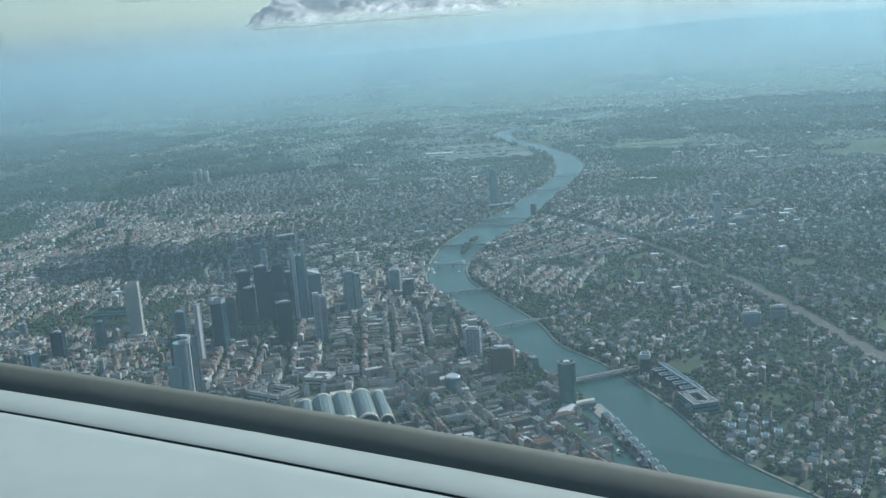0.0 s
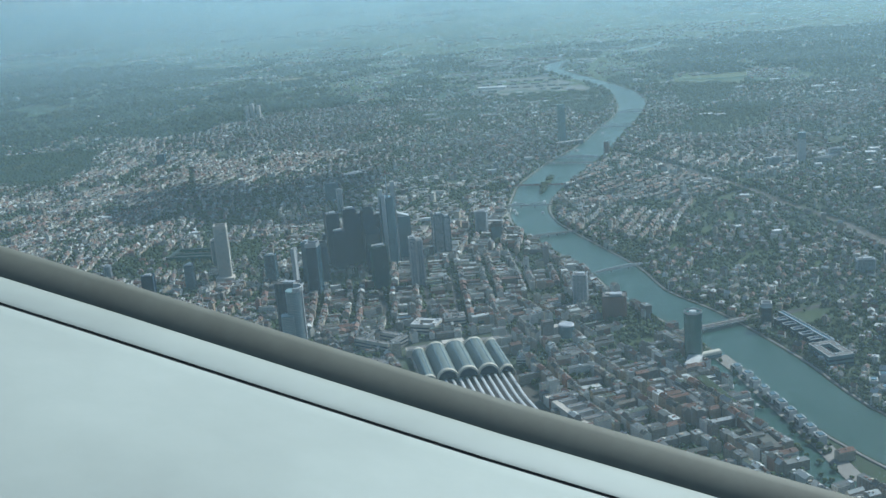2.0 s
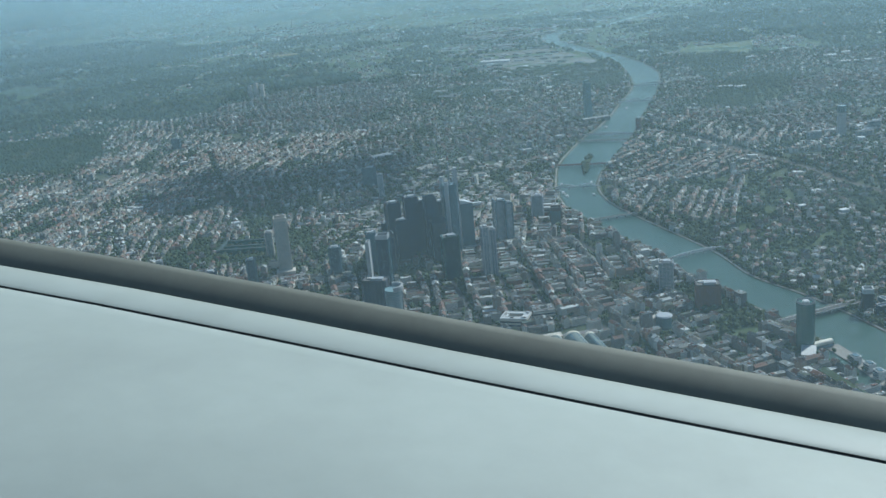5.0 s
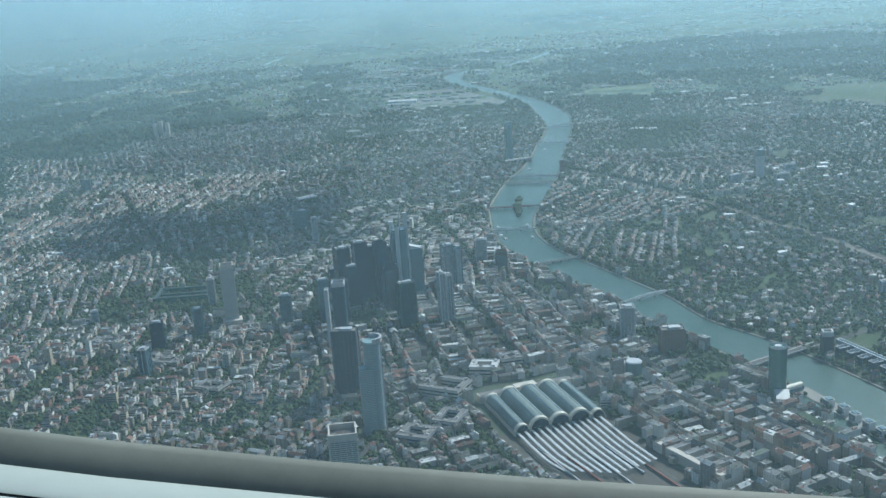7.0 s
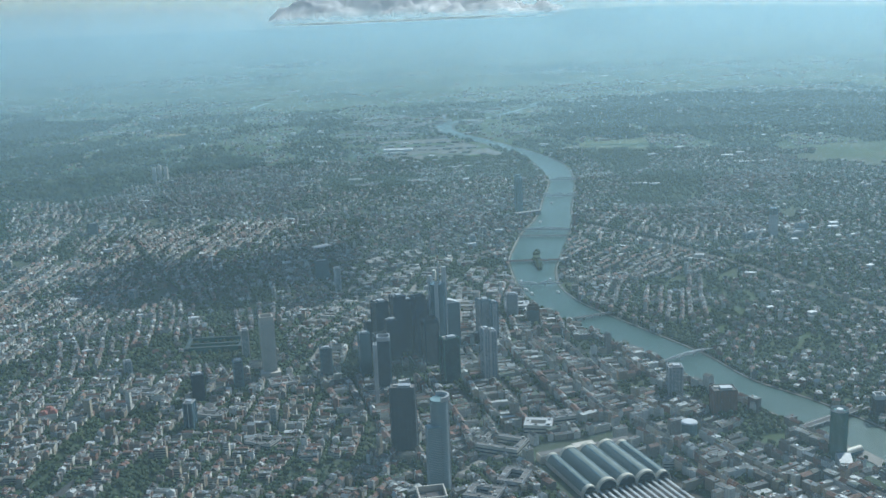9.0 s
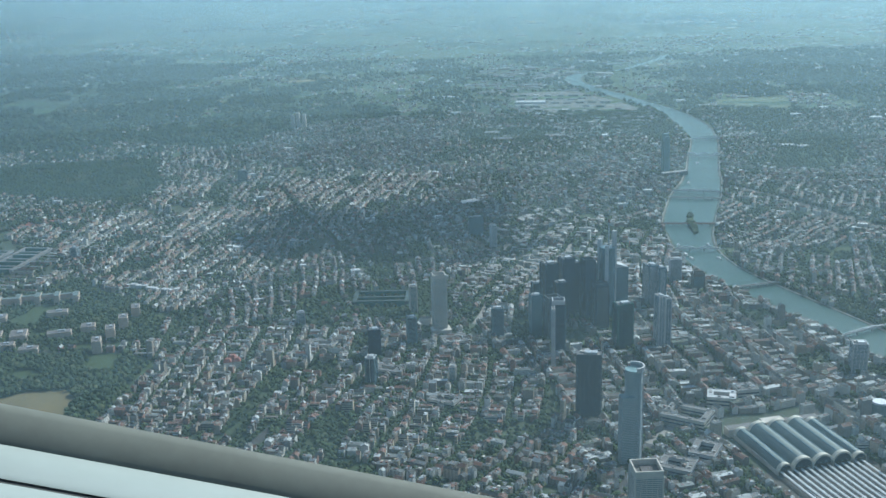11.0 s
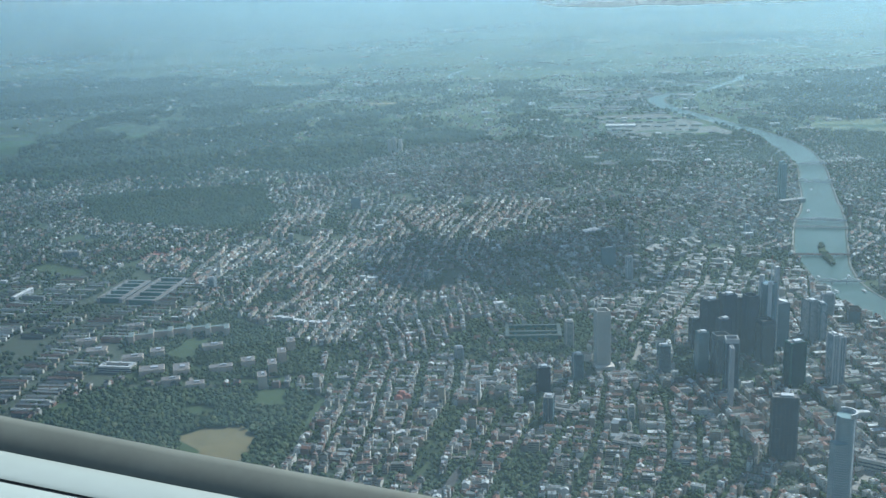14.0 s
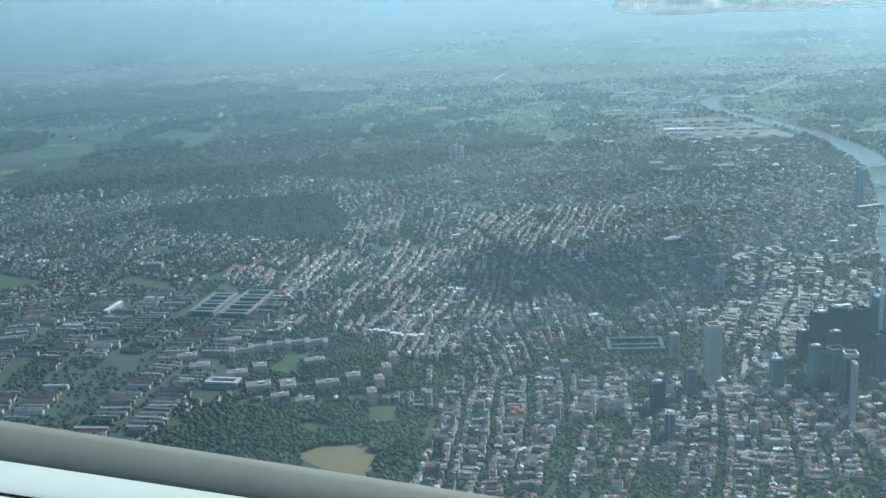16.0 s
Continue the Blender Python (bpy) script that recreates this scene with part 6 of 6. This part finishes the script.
def bridge(p, q, width, z, piers, mat, label, arch=0.0, arches=1):
    a, b = Vector(p), Vector(q)
    d = b - a
    t = thing("bridge", p[0], p[1], 0, math.atan2(d.y, d.x), label, "bridge", "river bridges")
    L = d.length
    part("deck", Mesh().box(L / 2, 0, z - 0.35, z, L + 5, width), mat, t)
    part("carriageway", Mesh().box(L / 2, 0, z, z + 0.04, L + 5, width * 0.62), M_ASPHALT, t)
    for s in (-1, 1):
        part("railing", Mesh().box(L / 2, s * (width / 2 - 0.08), z, z + 0.28, L + 5, 0.12), mat, t)
    for k in range(piers):
        part("pier", Mesh().drum(L * (k + 1) / (piers + 1), 0, 0, z - 0.3, 0.55, 0.5, 10, sy=width * 0.75), M_CONC, t)
    if arch:
        for s in (-1, 1):
            for j in range(arches):
                m = Mesh()
                n = 14
                x0, x1 = L * j / arches, L * (j + 1) / arches
                for i in range(n):
                    u0, u1 = i / n, (i + 1) / n
                    za, zb = z + arch * 4 * u0 * (1 - u0), z + arch * 4 * u1 * (1 - u1)
                    xa, xb = x0 + (x1 - x0) * u0, x0 + (x1 - x0) * u1
                    y = s * width / 2
                    m.face([(xa, y, za), (xb, y, zb), (xb, y, zb + 0.4), (xa, y, za + 0.4)])
                    m.face([(xa, y - 0.2, za + 0.4), (xa, y + 0.2, za + 0.4), (xb, y + 0.2, zb + 0.4), (xb, y - 0.2, zb + 0.4)])
                    m.face([(xa - 0.08, y, z), (xa + 0.08, y, z), (xa + 0.08, y, za + 0.2), (xa - 0.08, y, za + 0.2)])
                part("arch", m, M_STEEL, t)
    return t


bridge((37, 479), (78, 496), 4.6, 1.9, 2, M_CONC, "broad pale concrete road bridge")
bridge((11, 583), (41, 596), 1.1, 1.7, 2, M_PALE, "slender pale steel footbridge", 1.0)
bridge((-20, 672), (8, 679), 3.0, 1.7, 4, M_CONC, "grey road bridge with river piers")
bridge((-33, 761), (-4, 757), 1.1, 1.8, 2, M_STEEL, "dark iron truss footbridge", 1.6, 2)
bridge((-24, 832), (16, 825), 3.2, 1.7, 6, M_BRICKR, "old red stone road bridge")
bridge((5, 917), (42, 906), 3.8, 1.7, 5, M_CONC, "pale concrete road bridge")
bridge((11, 939), (48, 928), 3.0, 2.0, 2, M_STEEL, "grey steel road bridge", 1.2)
bridge((62, 1092), (98, 1080), 2.6, 1.9, 2, M_STEEL, "steel arch railway bridge", 2.6, 3)
bridge((96, 1182), (128, 1176), 2.6, 1.9, 2, M_STEEL, "steel arch road bridge", 2.2)

isl = [(-8.5, 800), (-5, 806), (-1, 826), (3, 845), (7, 862), (3.5, 860), (-2.5, 845), (-6.5, 826)]
structure("island_ground", Mesh().prism(isl, 0.0, 0.5), M_GRASS, "narrow wooded river island", "island")
woods("island_trees", scatter(isl, 1.5, 21, 0.98), "dense trees on the river island", (0.9, 1.5), 21)


def boat(x, y, ang, length, label):
    t = thing("river_boat", x, y, 0.1, ang, label, "boat", "boats moored on the river")
    w = length * 0.16
    part("hull", Mesh().prism([(-w, -length / 2), (w, -length / 2), (w, length * 0.3), (0, length / 2), (-w, length * 0.3)], 0, 0.4), M_PALE, t)
    c = part("cabin", Mesh().box(0, -length * 0.08, 0.4, 0.95, w * 1.5, length * 0.6), M_PALE, t)
    part("window_band", Mesh().box(0, -length * 0.08, 0.55, 0.75, w * 1.54, length * 0.56), M_GLASS, c)
    return t


for x, y, a, l in ((-27, 742, 0.05, 7), (-28.5, 752, 0.05, 7), (-27, 776, -0.1, 6), (-6, 775, -0.2, 6), (-9, 740, 0.1, 6), (50, 418, -0.2, 4), (55, 398, -0.15, 4), (22, 540, 0.5, 6), (34, 974, -0.4, 8), (66, 1060, -0.35, 8)):
    boat(x, y, a, l, "small white moored river boat")


# ---- riverside trees ----
def tree_meshes(seed):
    rng = np.random.default_rng(seed)
    tk = Mesh().drum(0, 0, 0, 1.1, 0.16, 0.09, 6)
    for k in range(4):
        a = rng.uniform(0, 6.28)
        p = (0.6 * math.cos(a), 0.6 * math.sin(a), 1.7)
        tk.face([(0.06, 0, 0.8), (-0.06, 0, 0.8), (p[0], p[1], p[2])])
        tk.face([(0, 0.06, 0.8), (0, -0.06, 0.8), (p[0], p[1], p[2])])
    cr = Mesh()
    for k in range(9):
        a, u = rng.uniform(0, 6.28), rng.uniform(0.1, 0.85)
        c0 = np.array([u * math.cos(a), u * math.sin(a), 1.3 + 1.2 * rng.random() * (1.1 - u)])
        pts = crown_points(seed * 20 + k) * rng.uniform(0.36, 0.62) + c0
        base = len(cr.v)
        cr.v += [tuple(q) for q in pts]
        cr.f += [tuple(int(base + i) for i in f) for f in ICO]
        cr.m += [0] * 20
    return tk.data("trunk", M_BARK), cr.data("crown", M_LEAF)


KINDS = [tree_meshes(k + 1) for k in range(6)]
spots = []
r6 = np.random.default_rng(66)
for i in range(12, 100):
    p, q = RIVER[i], RIVER[i + 1]
    d = (Vector(q[:2]) - Vector(p[:2]))
    n = max(1, int(d.length / 2.6))
    d.normalize()
    for k in range(n):
        u = (k + r6.uniform(0.1, 0.9)) / n
        for side in (-1, 1):
            off = p[2] + 4.0 + r6.uniform(-0.5, 1.6)
            x, y = p[0] + (q[0] - p[0]) * u - side * d.y * off, p[1] + (q[1] - p[1]) * u + side * d.x * off
            if r6.random() < 0.86 and not inside(np.array([x]), np.array([y]), BASIN)[0] and not (50 < x < 74 and y < 456 and side == 1):
                spots.append((x, y))
spots.sort(key=lambda s: s[1])
for x, y in spots[:300]:
    k = int(r6.integers(0, 6))
    sc = r6.uniform(0.75, 1.25)
    t = new("riverside_tree")
    t.matrix_world = pose(x, y, 0, 0, 0, r6.uniform(0, 360)) @ Matrix.Diagonal((sc, sc, sc, 1))
    tagged(t, "leafy dark green tree on the river quay", "tree", "trees along the river quays")
    part("trunk", KINDS[k][0], None, t)
    part("crown", KINDS[k][1], None, t)
rest = spots[300:]
if rest:
    woods("riverside_trees", rest, "line of dark green trees along the river", (0.9, 1.5), 31)
bank = [(x + r6.normal(0, 2.5), y + r6.normal(0, 2.5)) for x, y in spots for k in range(2)]
bank = [b for b, g in zip(bank, river_gap(np.array([b[0] for b in bank]), np.array([b[1] for b in bank]))) if g > 4]
woods("quay_bushes", bank, "bushes and trees behind the quays", (0.6, 1.2), 32)

# ---- nearest houses, one by one ----
WALL_U = Mesh().prism([(-0.5, -0.5), (0.5, -0.5), (0.5, 0.5), (-0.5, 0.5)], 0, 1).data("wall", M_WALL_O)
g = Mesh()
g.face([(-0.5, -0.55, 0), (0.5, -0.55, 0), (0.5, 0, 1), (-0.5, 0, 1)])
g.face([(-0.5, 0, 1), (0.5, 0, 1), (0.5, 0.55, 0), (-0.5, 0.55, 0)])
g.face([(0.5, -0.5, 0), (0.5, 0.5, 0), (0.5, 0, 0.93)])
g.face([(-0.5, 0.5, 0), (-0.5, -0.5, 0), (-0.5, 0, 0.93)])
ROOF_U = g.data("roof", M_ROOF_O)
FLAT_U = Mesh().box(0, 0, 0, 1, 0.94, 0.94).data("roof", M_ROOF_O)
BAND_U = Mesh().box(0, 0, -0.5, 0.5, 1.012, 0.9).data("window_band", M_GLASS)
CHIM_U = Mesh().box(0, 0, 0, 1, 0.3, 0.3).data("chimney", M_BRICKR)
for k, (x, y, w, d, h, rise, ang) in enumerate(NEAR):
    t = thing("city_house", x, y, 0, ang, "plastered city house with a brown or grey roof" if rise > 0.05 else "plastered city house with a flat roof", "house", "houses of the villa quarter")
    o = part("wall", WALL_U, None, t)
    o.scale = (w, d, h)
    for q in range(max(2, int(h / 0.95))):
        z = h * (q + 0.55) / max(2, int(h / 0.95))
        o = part("window_band", BAND_U, None, t)
        o.scale, o.location = (w * 0.92, d * 1.13, 0.34), (0, 0, z)
    if rise > 0.05:
        o = part("roof", ROOF_U, None, t)
        o.scale, o.location = (w, d, rise), (0, 0, h)
        o = part("chimney", CHIM_U, None, t)
        o.location = (0.25 * w, 0.2, h + rise * 0.55)
    else:
        o = part("roof", FLAT_U, None, t)
        o.scale, o.location = (w, d, 0.14), (0, 0, h)

# railway lines of the southern corridor
tr = Mesh()
for off in (-5.5, -4.4, -2.6, -1.5, 0.2, 1.3, 3.0, 4.1, 5.6):
    ribbon(tr, [(x + off, y + off * 0.25) for x, y, *_ in [(*p, 0) for p in RAIL]], 0.35, 0.10)
structure("railway_lines", tr, M_RAIL, "parallel rusty railway lines", "railway")

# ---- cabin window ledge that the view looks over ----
# one ledge drawn out along the camera path, standing in for the window rim
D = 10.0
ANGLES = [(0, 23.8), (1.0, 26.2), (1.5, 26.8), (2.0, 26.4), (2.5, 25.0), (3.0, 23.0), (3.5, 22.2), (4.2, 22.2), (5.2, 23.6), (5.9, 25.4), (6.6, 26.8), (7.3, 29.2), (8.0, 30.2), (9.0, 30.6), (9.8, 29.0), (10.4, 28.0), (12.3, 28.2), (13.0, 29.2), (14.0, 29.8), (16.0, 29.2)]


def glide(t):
    """The camera's place along PATH at t seconds."""
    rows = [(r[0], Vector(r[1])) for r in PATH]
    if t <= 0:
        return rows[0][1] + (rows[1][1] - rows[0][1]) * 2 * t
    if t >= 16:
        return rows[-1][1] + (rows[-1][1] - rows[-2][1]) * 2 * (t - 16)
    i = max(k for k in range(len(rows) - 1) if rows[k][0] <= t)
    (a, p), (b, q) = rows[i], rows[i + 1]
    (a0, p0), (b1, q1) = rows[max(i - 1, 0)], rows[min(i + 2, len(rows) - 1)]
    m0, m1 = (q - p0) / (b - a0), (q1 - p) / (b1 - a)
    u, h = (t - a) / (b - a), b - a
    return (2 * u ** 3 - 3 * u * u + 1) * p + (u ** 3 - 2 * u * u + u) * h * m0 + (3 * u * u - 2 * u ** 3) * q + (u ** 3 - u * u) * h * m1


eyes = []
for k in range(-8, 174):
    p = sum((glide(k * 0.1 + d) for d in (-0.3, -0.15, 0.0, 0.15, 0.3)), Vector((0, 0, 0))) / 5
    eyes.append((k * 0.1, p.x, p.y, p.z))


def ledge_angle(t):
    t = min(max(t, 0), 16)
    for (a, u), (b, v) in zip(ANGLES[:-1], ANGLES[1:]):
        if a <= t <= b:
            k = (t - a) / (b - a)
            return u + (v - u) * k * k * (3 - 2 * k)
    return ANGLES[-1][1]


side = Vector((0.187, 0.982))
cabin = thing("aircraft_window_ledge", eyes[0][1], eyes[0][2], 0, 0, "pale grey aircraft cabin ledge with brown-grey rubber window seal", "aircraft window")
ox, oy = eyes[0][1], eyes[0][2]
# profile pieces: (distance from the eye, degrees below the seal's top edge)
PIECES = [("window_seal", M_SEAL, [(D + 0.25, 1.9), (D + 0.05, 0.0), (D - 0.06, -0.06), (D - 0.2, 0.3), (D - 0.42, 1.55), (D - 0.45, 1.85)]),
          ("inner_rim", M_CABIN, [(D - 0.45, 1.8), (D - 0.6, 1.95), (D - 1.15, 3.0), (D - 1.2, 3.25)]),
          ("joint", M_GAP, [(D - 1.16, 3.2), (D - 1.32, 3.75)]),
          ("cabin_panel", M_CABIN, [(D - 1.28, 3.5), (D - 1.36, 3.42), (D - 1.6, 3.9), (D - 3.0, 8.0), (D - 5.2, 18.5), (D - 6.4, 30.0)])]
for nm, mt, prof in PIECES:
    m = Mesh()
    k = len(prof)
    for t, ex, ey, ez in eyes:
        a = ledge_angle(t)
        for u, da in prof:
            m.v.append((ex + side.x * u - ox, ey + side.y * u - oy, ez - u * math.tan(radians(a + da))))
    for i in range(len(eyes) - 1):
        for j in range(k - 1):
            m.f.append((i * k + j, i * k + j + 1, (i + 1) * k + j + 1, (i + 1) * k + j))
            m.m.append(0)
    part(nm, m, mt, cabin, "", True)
